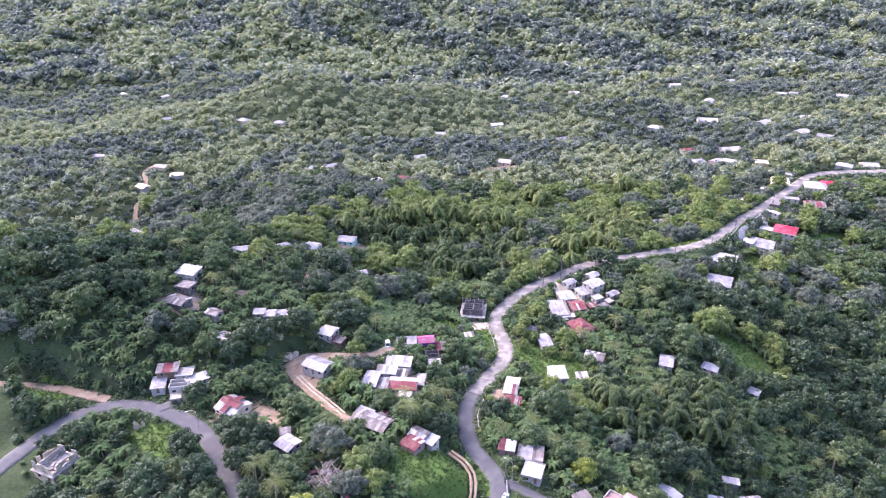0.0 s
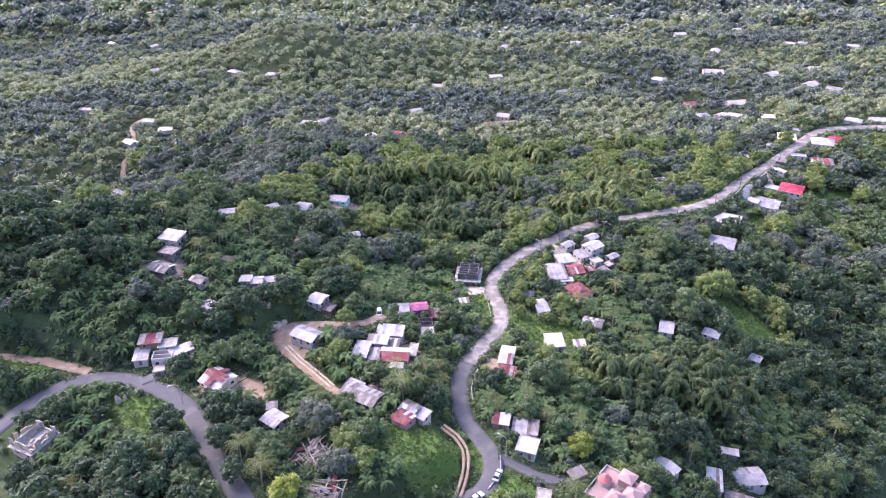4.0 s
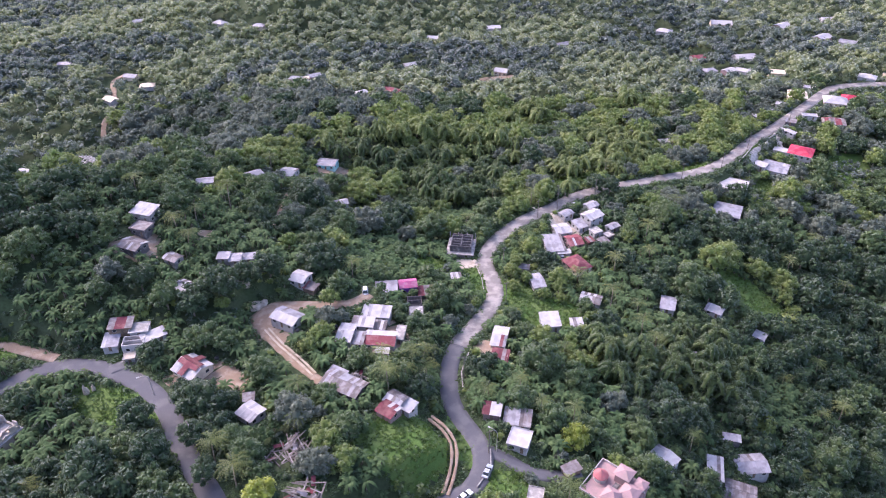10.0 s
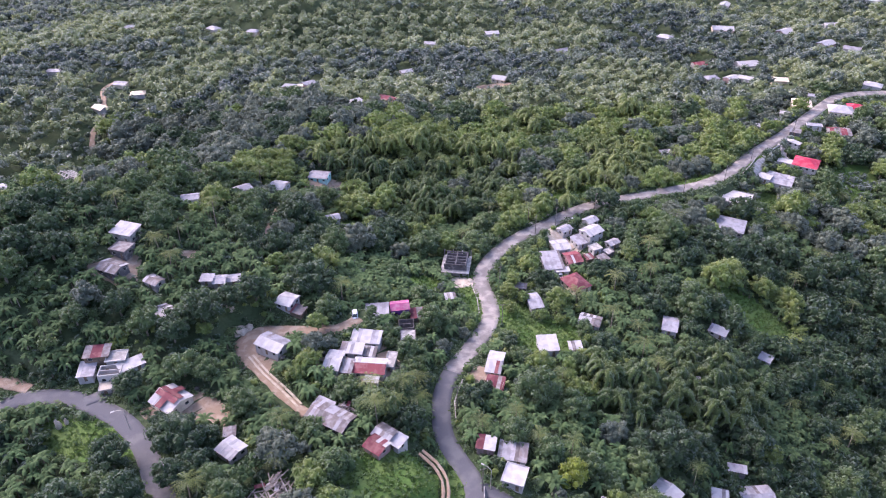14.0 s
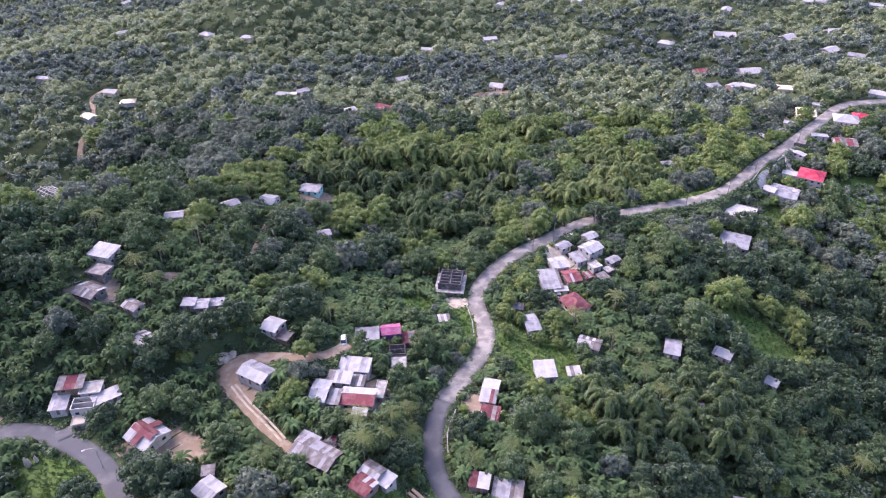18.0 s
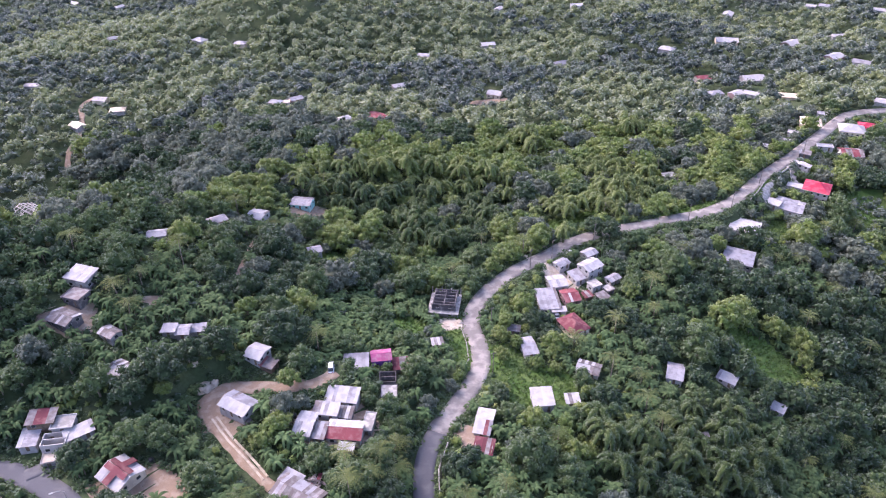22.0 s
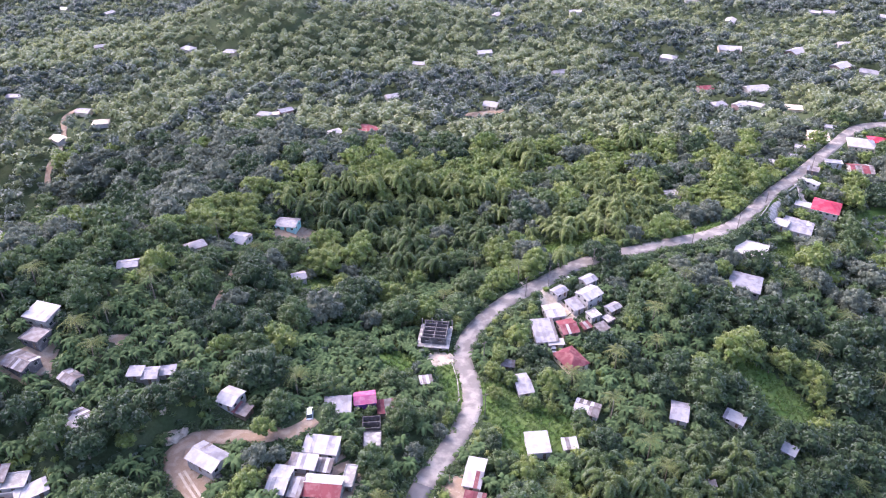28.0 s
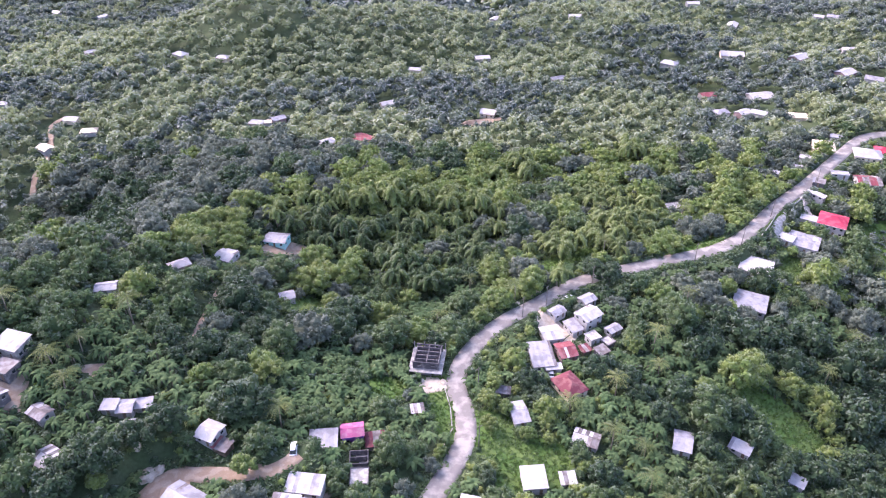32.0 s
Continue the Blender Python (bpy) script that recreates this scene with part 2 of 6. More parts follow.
def hills(x, y):
    """Height of the open hillside."""
    x, y = np.asarray(x, float), np.asarray(y, float)
    z = np.full(np.broadcast(x, y).shape, -35.3)
    for j, row in enumerate(BROAD):
        for i, rise in enumerate(row):
            z = z + rise * np.exp(-((x + 600 - 300 * i) ** 2 + (y - 50 - 300 * j) ** 2) / 115200)
    for j, row in enumerate(SMALL):
        for i, rise in enumerate(row):
            z = z + rise * np.exp(-((x + 168 - 67.2 * i) ** 2 + (y - 78.4 - 67.2 * j) ** 2) / 5832)
    z = z + (9 * np.sin(x / 43 + 1.3 + 0.7 * np.sin(y / 90)) * np.sin(y / 57 + 0.4) + 4 * np.sin(x / 23 + y / 31)) * np.clip((y - 470) / 150, 0, 1)
    ridge = 30 * np.exp(-(((y - 640 - 0.25 * x) / 60) ** 2)) * np.exp(-(((x + 60) / 170) ** 2))
    spur = 4 * np.exp(-(((y - 336 - 0.05 * x) / 15) ** 2)) * np.exp(-(((x - 5) / 38) ** 4))
    return z + ridge + spur


def smooth_line(points, step=2.5):
    """A soft line through the points, with a point every step metres."""
    p = np.array(points, float)
    p = np.vstack([2 * p[0] - p[1], p, 2 * p[-1] - p[-2]])
    out = []
    for k in range(1, len(p) - 2):
        n = max(2, int(np.linalg.norm(p[k + 1] - p[k]) / step))
        for u in np.arange(n) / n:
            out.append(0.5 * (2 * p[k] + (p[k + 1] - p[k - 1]) * u + (2 * p[k - 1] - 5 * p[k] + 4 * p[k + 1] - p[k + 2]) * u * u
                              + (3 * p[k] - p[k - 1] - 3 * p[k + 1] + p[k + 2]) * u ** 3))
    return np.array(out + [p[-2]])


MAIN = smooth_line([(-44.8, 69.4, 4.5), (-13.4, 98.6, 3.4), (0.6, 109.2, 3), (7.2, 113.3, 3), (10.3, 119.8, 2.9), (9.9, 126.8, 2.7), (6.5, 133.6, 2.5), (3.2, 141.1, 2.1), (2.4, 149, 1.8),
                    (2.7, 157.6, 1), (5.4, 167.2, 0), (10.5, 177, -1.6), (16.1, 190.1, -4.4), (18.9, 199.9, -6.2), (18.6, 210.6, -7.3), (16.6, 220.2, -7.7),
                    (19, 230.7, -7.6), (25.2, 240.7, -7.5), (33.3, 249.5, -7.4), (44, 257.4, -7.2), (63.8, 272.2, -7.7), (97.2, 286.3, -9.2), (117.4, 294, -10.1),
                    (134.3, 305.4, -10.6), (154.2, 326.5, -10.9), (177.9, 348.5, -11.2), (201.6, 371.8, -11), (219.5, 389.5, -10.8), (229, 396.0, -10.7), (243, 398.5, -10.5), (275, 399, -10.1)])
LEFT = smooth_line([(-40.3, 87.4, 13.4), (-48.4, 101.6, 13.8), (-54.9, 110, 14), (-61.3, 119.1, 14), (-67.3, 128.8, 14), (-75.4, 137, 14), (-84.6, 142.2, 14), (-94, 145.2, 14),
                    (-102.4, 144.7, 14), (-109.1, 141.1, 13.9), (-114.2, 134.4, 13.7), (-118.7, 125.4, 13.4), (-125.4, 109.8, 12.9)])
TRACK = smooth_line([(-168, 157.9, 15.7), (-138.5, 154.4, 15.1), (-127.9, 153.7, 14.9), (-115, 151.5, 14.6), (-103, 148.2, 14.1)])
YARD = smooth_line([(-21.8, 179.8, 10.1), (-28, 174.7, 10.4), (-39.6, 174.2, 10.4), (-50.4, 173.4, 10.4), (-53.8, 169.1, 10.4), (-51.1, 163, 10.3), (-44.6, 155.2, 10.1), (-37.5, 147.8, 9.7), (-31.9, 143, 9.4)])
DIRT = smooth_line([(-2.8, 133.3, 5.8), (0.7, 129.9, 5.6), (3.1, 125.4, 5.3), (3.2, 119.1, 4.5), (1, 111.6, 3.2)])
SIDE = smooth_line([(9.6, 126, 2.7), (12.8, 124.7, 2.5), (17.5, 122.1, 1.8), (22.5, 119.2, 1.1), (28.8, 118.8, 0.4), (34.5, 120.5, 0)])
ROADS = ((MAIN, 3.1, 9), (LEFT, 2.9, 9), (TRACK, 1.8, 6), (YARD, 2.6, 6), (DIRT, 1.4, 3), (SIDE, 2.0, 5))


def nearest(line, x, y):
    """Distance to the line and the line's height there."""
    x, y = np.ravel(x), np.ravel(y)
    best, height = np.full(x.shape, 1e9), np.zeros(x.shape)
    for a, b in zip(line[:-1], line[1:]):
        ab = b - a
        u = np.clip(((x - a[0]) * ab[0] + (y - a[1]) * ab[1]) / (ab[0] ** 2 + ab[1] ** 2), 0, 1)
        d = np.hypot(x - a[0] - u * ab[0], y - a[1] - u * ab[1])
        height = np.where(d < best, a[2] + u * ab[2], height)
        best = np.minimum(best, d)
    return best, height


def ground_height(x, y):
    """Height of the ground, with the roads' beds cut and banked into the hillside."""
    x, y = np.broadcast_arrays(np.asarray(x, float), np.asarray(y, float))
    shape = x.shape
    x, y = x.ravel(), y.ravel()
    z = hills(x, y)
    for line, half, bank in ROADS[::-1]:
        near = (x > line[:, 0].min() - 20) & (x < line[:, 0].max() + 20) & (y > line[:, 1].min() - 20) & (y < line[:, 1].max() + 20)
        if not near.any():
            continue
        d, level = nearest(line, x[near], y[near])
        w = np.clip(1 - (d - half - 0.6) / bank, 0, 1)
        w = w * w * (3 - 2 * w)
        z[near] = z[near] * (1 - w) + (level - 0.12) * w
    return z.reshape(shape)


# ---- ground: one sheet to the horizon ----
def stretch(lo, hi, step, far_lo, far_hi, growth=1.16):
    inner = np.arange(lo, hi + 0.01, step)
    out, s = [hi], step
    while out[-1] < far_hi:
        s *= growth
        out.append(out[-1] + s)
    back, s = [lo], step
    while back[-1] > far_lo:
        s *= growth
        back.append(back[-1] - s)
    return np.concatenate([back[:0:-1], inner, out[1:]])


# open grass: centre x, y, half-lengths, turn in degrees
CLEARINGS = [(-82, 131, 12, 4.2, -22), (-9, 122, 9, 9, 20), (15.8, 114.5, 6, 4, -25), (12.8, 211, 3.4, 14, 8), (27, 199, 6, 10, 20), (40, 192, 7, 8, 0), (117, 218, 12, 7, -38),
             (-34, 262, 8, 4, 30), (198, 314, 16, 8, 40), (148, 292, 9, 4, 50), (150, 318, 6, 5, 45), (-122, 150, 6, 5, 0), (6, 129, 2.5, 9, 10),
             (60, 292, 16, 4, 30), (-118, 255, 7, 5, 10), (-3, 216, 6, 5, 0), (110, 296, 16, 4, 35), (30, 186, 4, 6, 0)]


def openness(x, y):
    """1 in the middle of open grass, 0 under the trees."""
    out = np.zeros(np.shape(x))
    for cx, cy, a, b, turn in CLEARINGS:
        c, s = math.cos(radians(turn)), math.sin(radians(turn))
        u, v = ((x - cx) * c + (y - cy) * s) / a, (-(x - cx) * s + (y - cy) * c) / b
        out = np.maximum(out, np.clip(1.6 - 1.2 * np.hypot(u, v), 0, 1))
    return out


xs, ys = stretch(-170, 250, 2.2, -4900, 4900), stretch(60, 430, 2.2, -4900, 4900)
gx, gy = np.meshgrid(xs, ys)
gz = ground_height(gx, gy)
gz += np.where(openness(gx, gy) > 0, 0.0, 0.25) * np.sin(gx * 1.7) * np.sin(gy * 1.3)
for line, half, bank in ROADS:
    d, level = nearest(line, gx, gy)
    gz = np.where((d < half + 1.8).reshape(gx.shape), np.minimum(gz, level.reshape(gx.shape) - 0.12), gz)
nx, ny = len(xs), len(ys)
ids = np.arange(nx * ny).reshape(ny, nx)
quads = np.stack([ids[:-1, :-1], ids[:-1, 1:], ids[1:, 1:], ids[1:, :-1]], -1).reshape(-1, 4)
tris = np.concatenate([quads[:, [0, 1, 2]], quads[:, [0, 2, 3]]])
qx, qy = gx.ravel()[quads].mean(1), gy.ravel()[quads].mean(1)
open_q = (openness(qx, qy) > 0.15).astype(int)
ground = new("ground", quick_mesh("ground", np.stack([gx, gy, gz], -1).reshape(-1, 3), tris, (M["under"], M["grass"]), np.tile(open_q, 2)))
ground.data.polygons.foreach_set("use_smooth", [True] * len(ground.data.polygons))
tagged(ground, "hilly ground under trees with patches of open grass", "ground", kind="structure")


def ribbon(name, line, half, mat, label, lift=0.02, ragged=0.0, crown=0.05, kind_name="road"):
    """A road along the line, with a crown, a thickness and, for earth tracks, a ragged edge."""
    t = np.gradient(line[:, :2], axis=0)
    t /= np.linalg.norm(t, axis=1)[:, None]
    side = np.stack([t[:, 1], -t[:, 0]], -1)
    rng = np.random.RandomState(len(line))
    edge = half + ragged * (rng.rand(len(line), 2) - 0.5) * 2
    rows = []
    for u, dz in ((-1.06, -0.3), (-1, 0.0), (-0.5, crown * 0.8), (0, crown), (0.5, crown * 0.8), (1, 0.0), (1.06, -0.3)):
        w = edge[:, 0] if u < 0 else edge[:, 1]
        rows.append(np.column_stack([line[:, :2] + side * (u * w)[:, None], line[:, 2] + dz + lift]))
    v = np.stack(rows, 1).reshape(-1, 3)
    n, k = len(line), len(rows)
    i = np.arange(n * k).reshape(n, k)
    q = np.stack([i[:-1, :-1], i[:-1, 1:], i[1:, 1:], i[1:, :-1]], -1).reshape(-1, 4)
    ob = new(name, quick_mesh(name, v, np.concatenate([q[:, [0, 1, 2]], q[:, [0, 2, 3]]]), (mat,)))
    ob.data.polygons.foreach_set("use_smooth", [True] * len(ob.data.polygons))
    return tagged(ob, label, kind_name, kind="structure")


bend = int(np.argmin(np.abs(MAIN[:, 1] - 166) + 1000 * (MAIN[:, 0] > 15)))
ribbon("road_1", MAIN[:bend + 1], 2.5, M["asphalt"], "narrow worn grey asphalt road winding downhill")
ribbon("road_2", MAIN[bend:], 2.9, M["marl"], "pale dusty patched road along the ridge", lift=0.03)
ribbon("road_3", LEFT, 2.5, M["asphalt"], "curved grey asphalt village road")
ribbon("road_4", SIDE, 1.7, M["asphalt"], "short paved lane to the pink villa", lift=0.0)
DRIVE = smooth_line([(-87.0, 143.2, 14.05), (-83.6, 145.6, 14.15), (-80.6, 148.2, 14.2)])
ribbon("road_5", DRIVE, 1.8, M["asphalt"], "short paved apron between road and white house", lift=0.03)
ribbon("track_1", TRACK, 1.7, M["dirt"], "reddish earth track through grass", lift=-0.02, ragged=0.4, crown=0.1)
fork = int(np.argmin(np.hypot(YARD[:, 0] + 51, YARD[:, 1] - 163)))
ribbon("track_2", YARD[:fork + 1], 2.2, M["dirt"], "bare reddish earth lane between houses", lift=-0.02, ragged=0.6)
ribbon("track_6", YARD[fork:], 1.35, M["dirt"], "narrow earth lane with wheel strips", lift=-0.02, ragged=0.25)
for number, points, half in ((4, [(-61.2, 256), (-60.0, 245), (-58.8, 233), (-57.8, 222), (-57.1, 215)], 0.9), (5, [(-204, 452), (-207, 440), (-201, 425), (-196, 405), (-196, 392), (-190, 372)], 1.5)):
    p = smooth_line([(a, b, 0) for a, b in points], 2.0)
    p[:, 2] = ground_height(p[:, 0], p[:, 1]) + 0.12
    ribbon("track_%d" % number, p, half, M["dirt"], "bare earth path climbing through trees", lift=0.3, ragged=0.3)
    ROADS = ROADS + ((p, half, 3),)
across_dirt = np.gradient(DIRT[:, :2], axis=0)
across_dirt = np.column_stack([across_dirt[:, 1], -across_dirt[:, 0], 0 * across_dirt[:, 0]]) / np.linalg.norm(across_dirt, axis=1)[:, None]
for number, off in ((3, -0.62), (7, 0.62)):
    ribbon("track_%d" % number, DIRT + across_dirt * off, 0.36, M["dirt"], "pale worn wheel rut through bright grass", lift=0.0, ragged=0.12)


BARE = []


def earth_patch(x, y, a, b, turn, label, mat="dirt"):
    """A bare patch of ground with an uneven outline, draped over the land."""
    BARE.append((x, y, a, b, turn))
    rng = np.random.RandomState(int(abs(x * 7 + y)))
    verts, n = [], 28
    wob = 1 + 0.18 * np.sin(np.arange(n) * 3 * 2 * np.pi / n + rng.rand() * 6) + 0.12 * (rng.rand(n) - 0.5)
    c, s = math.cos(radians(turn)), math.sin(radians(turn))
    for r, dz in ((0.01, 0.16), (0.35, 0.16), (0.7, 0.14), (1.0, 0.05), (1.04, -0.5)):
        for k in range(n):
            u, v = a * r * wob[k] * math.cos(2 * math.pi * k / n), b * r * wob[k] * math.sin(2 * math.pi * k / n)
            px, py = x + u * c - v * s, y + u * s + v * c
            verts.append((px, py, float(ground_height(px, py)) + dz))
    faces = [(j * n + k, j * n + (k + 1) % n, (j + 1) * n + (k + 1) % n, (j + 1) * n + k) for j in range(4) for k in range(n)]
    faces = [f[::-1] for f in faces]
    ob = new("earth_yard", mesh_of("earth_yard", verts, faces, (M[mat],)))
    return tagged(ob, label, "bare ground", kind="structure")


earth_patch(-60, 141, 10.5, 5.5, 0, "bare brown earth yard round a house")
earth_patch(-48, 165, 6, 8, 10, "bare reddish earth yard")
earth_patch(-19, 163, 12, 9, 10, "trodden earth yard between crowded houses")
earth_patch(9, 220, 5, 3.5, 20, "pale rubble-strewn ground by the road", "stone")
earth_patch(14.5, 165, 4, 7, 10, "bare earth roadside shoulder")
earth_patch(50, 247, 5, 9, 35, "trodden earth between houses", "stone")
earth_patch(-92, 186, 7, 6, 10, "bare brown earth slope beside houses")
earth_patch(-74, 198, 3.5, 2.5, 0, "bare red earth among banana plants")
for k, (x, y, a) in enumerate([(170, 331, 2.0), (169, 333.5, 1.6), (170.5, 328.5, 1.6)]):
    BARE.append((x, y, a, a, 0))


# ---- houses ----
FOOTPRINTS = []
CACHE = {}


def wall_with_holes(length, height, thick, holes, drop):
    """A wall along x, its outer face at y = 0, with openings (x0, x1, z0, z1) through it, in one skin."""
    cx = sorted({0, length, *[h[0] for h in holes], *[h[1] for h in holes]})
    cz = sorted({-drop, height, *[h[2] for h in holes], *[h[3] for h in holes]})
    solid = {(i, k): not any(h[0] < (cx[i] + cx[i + 1]) / 2 < h[1] and h[2] < (cz[k] + cz[k + 1]) / 2 < h[3] for h in holes) for i in range(len(cx) - 1) for k in range(len(cz) - 1)}
    verts, faces, ids = [], [], {}
    def corner(i, k, y):
        if (i, k, y) not in ids:
            ids[i, k, y] = len(verts)
            verts.append((cx[i], y, cz[k]))
        return ids[i, k, y]
    for (i, k), full in solid.items():
        if not full:
            continue
        a, b, c, d = ((i, k), (i + 1, k), (i + 1, k + 1), (i, k + 1))
        faces.append(tuple(corner(*p, 0) for p in (a, b, c, d)))
        faces.append(tuple(corner(*p, thick) for p in (d, c, b, a)))
        for (p, q), other in (((b, a), (i, k - 1)), ((c, b), (i + 1, k)), ((d, c), (i, k + 1)), ((a, d), (i - 1, k))):
            if not solid.get(other, False):
                faces.append((corner(*p, 0), corner(*q, 0), corner(*q, thick), corner(*p, thick)))
    return verts, faces


def sheet_mesh(width, length, mat):
    """A corrugated sheet, width along x, running up along y, with a thickness."""
    key = (round(width, 2), round(length, 2), mat)
    if key not in CACHE:
        n = 8
        verts = []
        for y in (0, length):
            for k in range(n + 1):
                z = 0.03 if k % 2 else 0.0
                verts += [(width * k / n, y, z), (width * k / n, y, z - 0.02)]
        m = 2 * (n + 1)
        faces = []
        for k in range(n):
            a = 2 * k
            faces += [(a, a + 2, m + a + 2, m + a), (a + 1, m + a + 1, m + a + 3, a + 3), (a, a + 1, a + 3, a + 2), (m + a, m + a + 2, m + a + 3, m + a + 1)]
        CACHE[key] = mesh_of("roof_sheet", verts, faces, (M[mat],))
    return CACHE[key]


def slope(parent, x0, x1, low, high, mats, rng, flip=False, patch=0.0, patch_mat="maroon"):
    """A roof slope of overlapping sheets from the eaves (y, z) low to the ridge high."""
    run, rise = high[0] - low[0], high[1] - low[1]
    length, pitch = math.hypot(run, rise), math.degrees(math.atan2(rise, abs(run)))
    n = max(2, round((x1 - x0) / 1.0))
    w = (x1 - x0) / n
    for k in range(n):
        mat = patch_mat if rng.random() < patch else mats
        if mat == mats and mat in ("zinc", "bright", "old") and rng.random() < 0.16:
            mat = rng.choice(("zinc", "old", "bright", "zinc"))
        lift = 0.025 * (k % 2) + rng.uniform(0, 0.02)
        if run > 0:
            m = pose(x0 + k * w, low[0], low[1] + lift, pitch)
        else:
            m = pose(x0 + (k + 1) * w, low[0], low[1] + lift, pitch, 0, 0)
            m = Matrix.Translation((x0 + (k + 1) * w, low[0], low[1] + lift)) @ pose(0, 0, 0, 0, 0, 180) @ pose(0, 0, 0, pitch)
        part("roof_sheet", sheet_mesh(w * 1.04, length, mat), None, parent, at=m)


def hip_roof(w, d, rise, over=0.4, thick=0.12):
    a, b = w / 2 + over, d / 2 + over
    if w >= d:
        ridge = [(-(a - b * 0.9), 0), (a - b * 0.9, 0)]
    else:
        ridge = [(0, -(b - a * 0.9)), (0, b - a * 0.9)]
    v = [(-a, -b, 0), (a, -b, 0), (a, b, 0), (-a, b, 0)]
    v += [(x, y, -thick) for x, y, _ in v] + [(ridge[0][0], ridge[0][1], rise), (ridge[1][0], ridge[1][1], rise)]
    top = [(0, 1, 9, 8), (1, 2, 9), (2, 3, 8, 9), (3, 0, 8)] if w >= d else [(0, 1, 8), (1, 2, 9, 8), (2, 3, 9), (3, 0, 8, 9)]
    return v, top + [(0, 4, 5, 1), (1, 5, 6, 2), (2, 6, 7, 3), (3, 7, 4, 0), (4, 7, 6, 5)]


def house(x, y, w, d, rot, roof="gable", wall="white", cover="zinc", h=2.8, label="", drop=2.5, rise=None, patch=0.0, patch_mat="maroon", bare=False, storeys=1, z=None, name="house", group="village houses among village trees", plain=False, front=None):
    """A small house: walls with real openings, windows and doors set in them, and its roof."""
    rng = random.Random(round(x * 31 + y * 17))
    w, d, h = w * 0.93, d * 0.93, h * 0.84
    FOOTPRINTS.append((x, y, w, d, rot))
    ob = thing(name, x, y, rot, label or "small house with painted block walls and sheet roof", name.replace("_", " "), group, z)
    t = 0.18
    total = h * storeys
    sides = ((w, pose(-w / 2, -d / 2, 0)), (d, pose(w / 2, -d / 2, 0, 0, 0, 90)), (w, pose(w / 2, d / 2, 0, 0, 0, 180)), (d, pose(-w / 2, d / 2, 0, 0, 0, 270)))
    for s, (length, m) in enumerate(sides):
        holes, fills = [], []
        if not bare:
            n = max(1, int(length / 2.4))
            for level in range(storeys):
                for k in range(n):
                    cx = (k + 0.5) * length / n
                    if level == 0 and s in (0, 2) and k == n // 2:
                        hole = (cx - 0.42, cx + 0.42, 0.0, min(1.95, h - 0.05))
                        fills.append(("door", hole))
                    else:
                        half = min(0.55, length / n * 0.3)
                        hole = (cx - half, cx + half, level * h + 0.9, level * h + 1.85)
                        fills.append(("window", hole))
                    holes.append(hole)
        trim = t if s in (1, 3) else 0
        wall_ob = part("wall", wall_with_holes(length - 2 * trim, total, t, [(a - trim, b - trim, c, e) for a, b, c, e in holes], drop), M[wall], ob, at=m @ pose(trim, 0, 0))
        for kind_, (a, b, c, e) in fills:
            if kind_ == "door":
                dr = part("door", boxes((a, b, 0.06, 0.10, c, e)), M["wood"], ob, at=m)
                part("handle", boxes((b - 0.14, b - 0.09, 0.02, 0.06, 1.0, 1.12)), M["chrome"], dr)
            else:
                win = part("window", boxes((a, a + 0.06, 0.04, 0.12, c, e), (b - 0.06, b, 0.04, 0.12, c, e), (a + 0.06, b - 0.06, 0.04, 0.12, e - 0.06, e), (a + 0.06, b - 0.06, 0.04, 0.12, c, c + 0.06)), M["white"], ob, at=m)
                part("pane", boxes((a + 0.06, b - 0.06, 0.07, 0.09, c + 0.06, e - 0.06)), M["glass"], win)
    part("floor", boxes((-w / 2 + t, w / 2 - t, -d / 2 + t, d / 2 - t, -drop, 0.02)), M["concrete"], ob)
    over = 0.35
    if roof == "gable":
        rise = rise if rise is not None else 0.17 * d
        top = part("roof", boxes((-w / 2 - over, w / 2 + over, -0.09, 0.09, total + rise + 0.04, total + rise + 0.11)), M[cover], ob)
        if plain:
            for sy in (-1, 1):
                lo, hi, a = sy * (d / 2 + over), total + rise + 0.05, w / 2 + over
                v = [(-a, lo, total - 0.04), (a, lo, total - 0.04), (a, 0, hi), (-a, 0, hi)]
                v += [(p, q, r - 0.08) for p, q, r in v]
                part("roof_slope", (v, [(0, 1, 2, 3), (7, 6, 5, 4), (0, 4, 5, 1), (1, 5, 6, 2), (2, 6, 7, 3), (3, 7, 4, 0)]), M[cover], top)
        else:
            slope(top, -w / 2 - over, w / 2 + over, (-d / 2 - over, total - 0.04), (0, total + rise + 0.05), front or cover, rng, patch=patch, patch_mat=patch_mat)
            slope(top, -w / 2 - over, w / 2 + over, (d / 2 + over, total - 0.04), (0, total + rise + 0.05), cover, rng, patch=patch, patch_mat=patch_mat)
        for sx in (-1, 1):
            x0, x1 = sorted((sx * w / 2, sx * (w / 2 - t)))
            v = [(x0, -d / 2, total), (x0, d / 2, total), (x0, 0, total + rise), (x1, -d / 2, total), (x1, d / 2, total), (x1, 0, total + rise)]
            part("gable", (v, [(0, 2, 1), (3, 4, 5), (0, 3, 5, 2), (1, 2, 5, 4), (0, 1, 4, 3)]), M[wall], ob)
    elif roof == "shed":
        rise = rise if rise is not None else 0.12 * d
        top = part("roof", boxes((-w / 2 - over, w / 2 + over, d / 2 + over - 0.1, d / 2 + over, total + rise - 0.12, total + rise - 0.02)), M["wood"], ob)
        slope(top, -w / 2 - over, w / 2 + over, (-d / 2 - over, total + 0.04), (d / 2 + over, total + rise + 0.06), cover, rng, patch=patch, patch_mat=patch_mat)
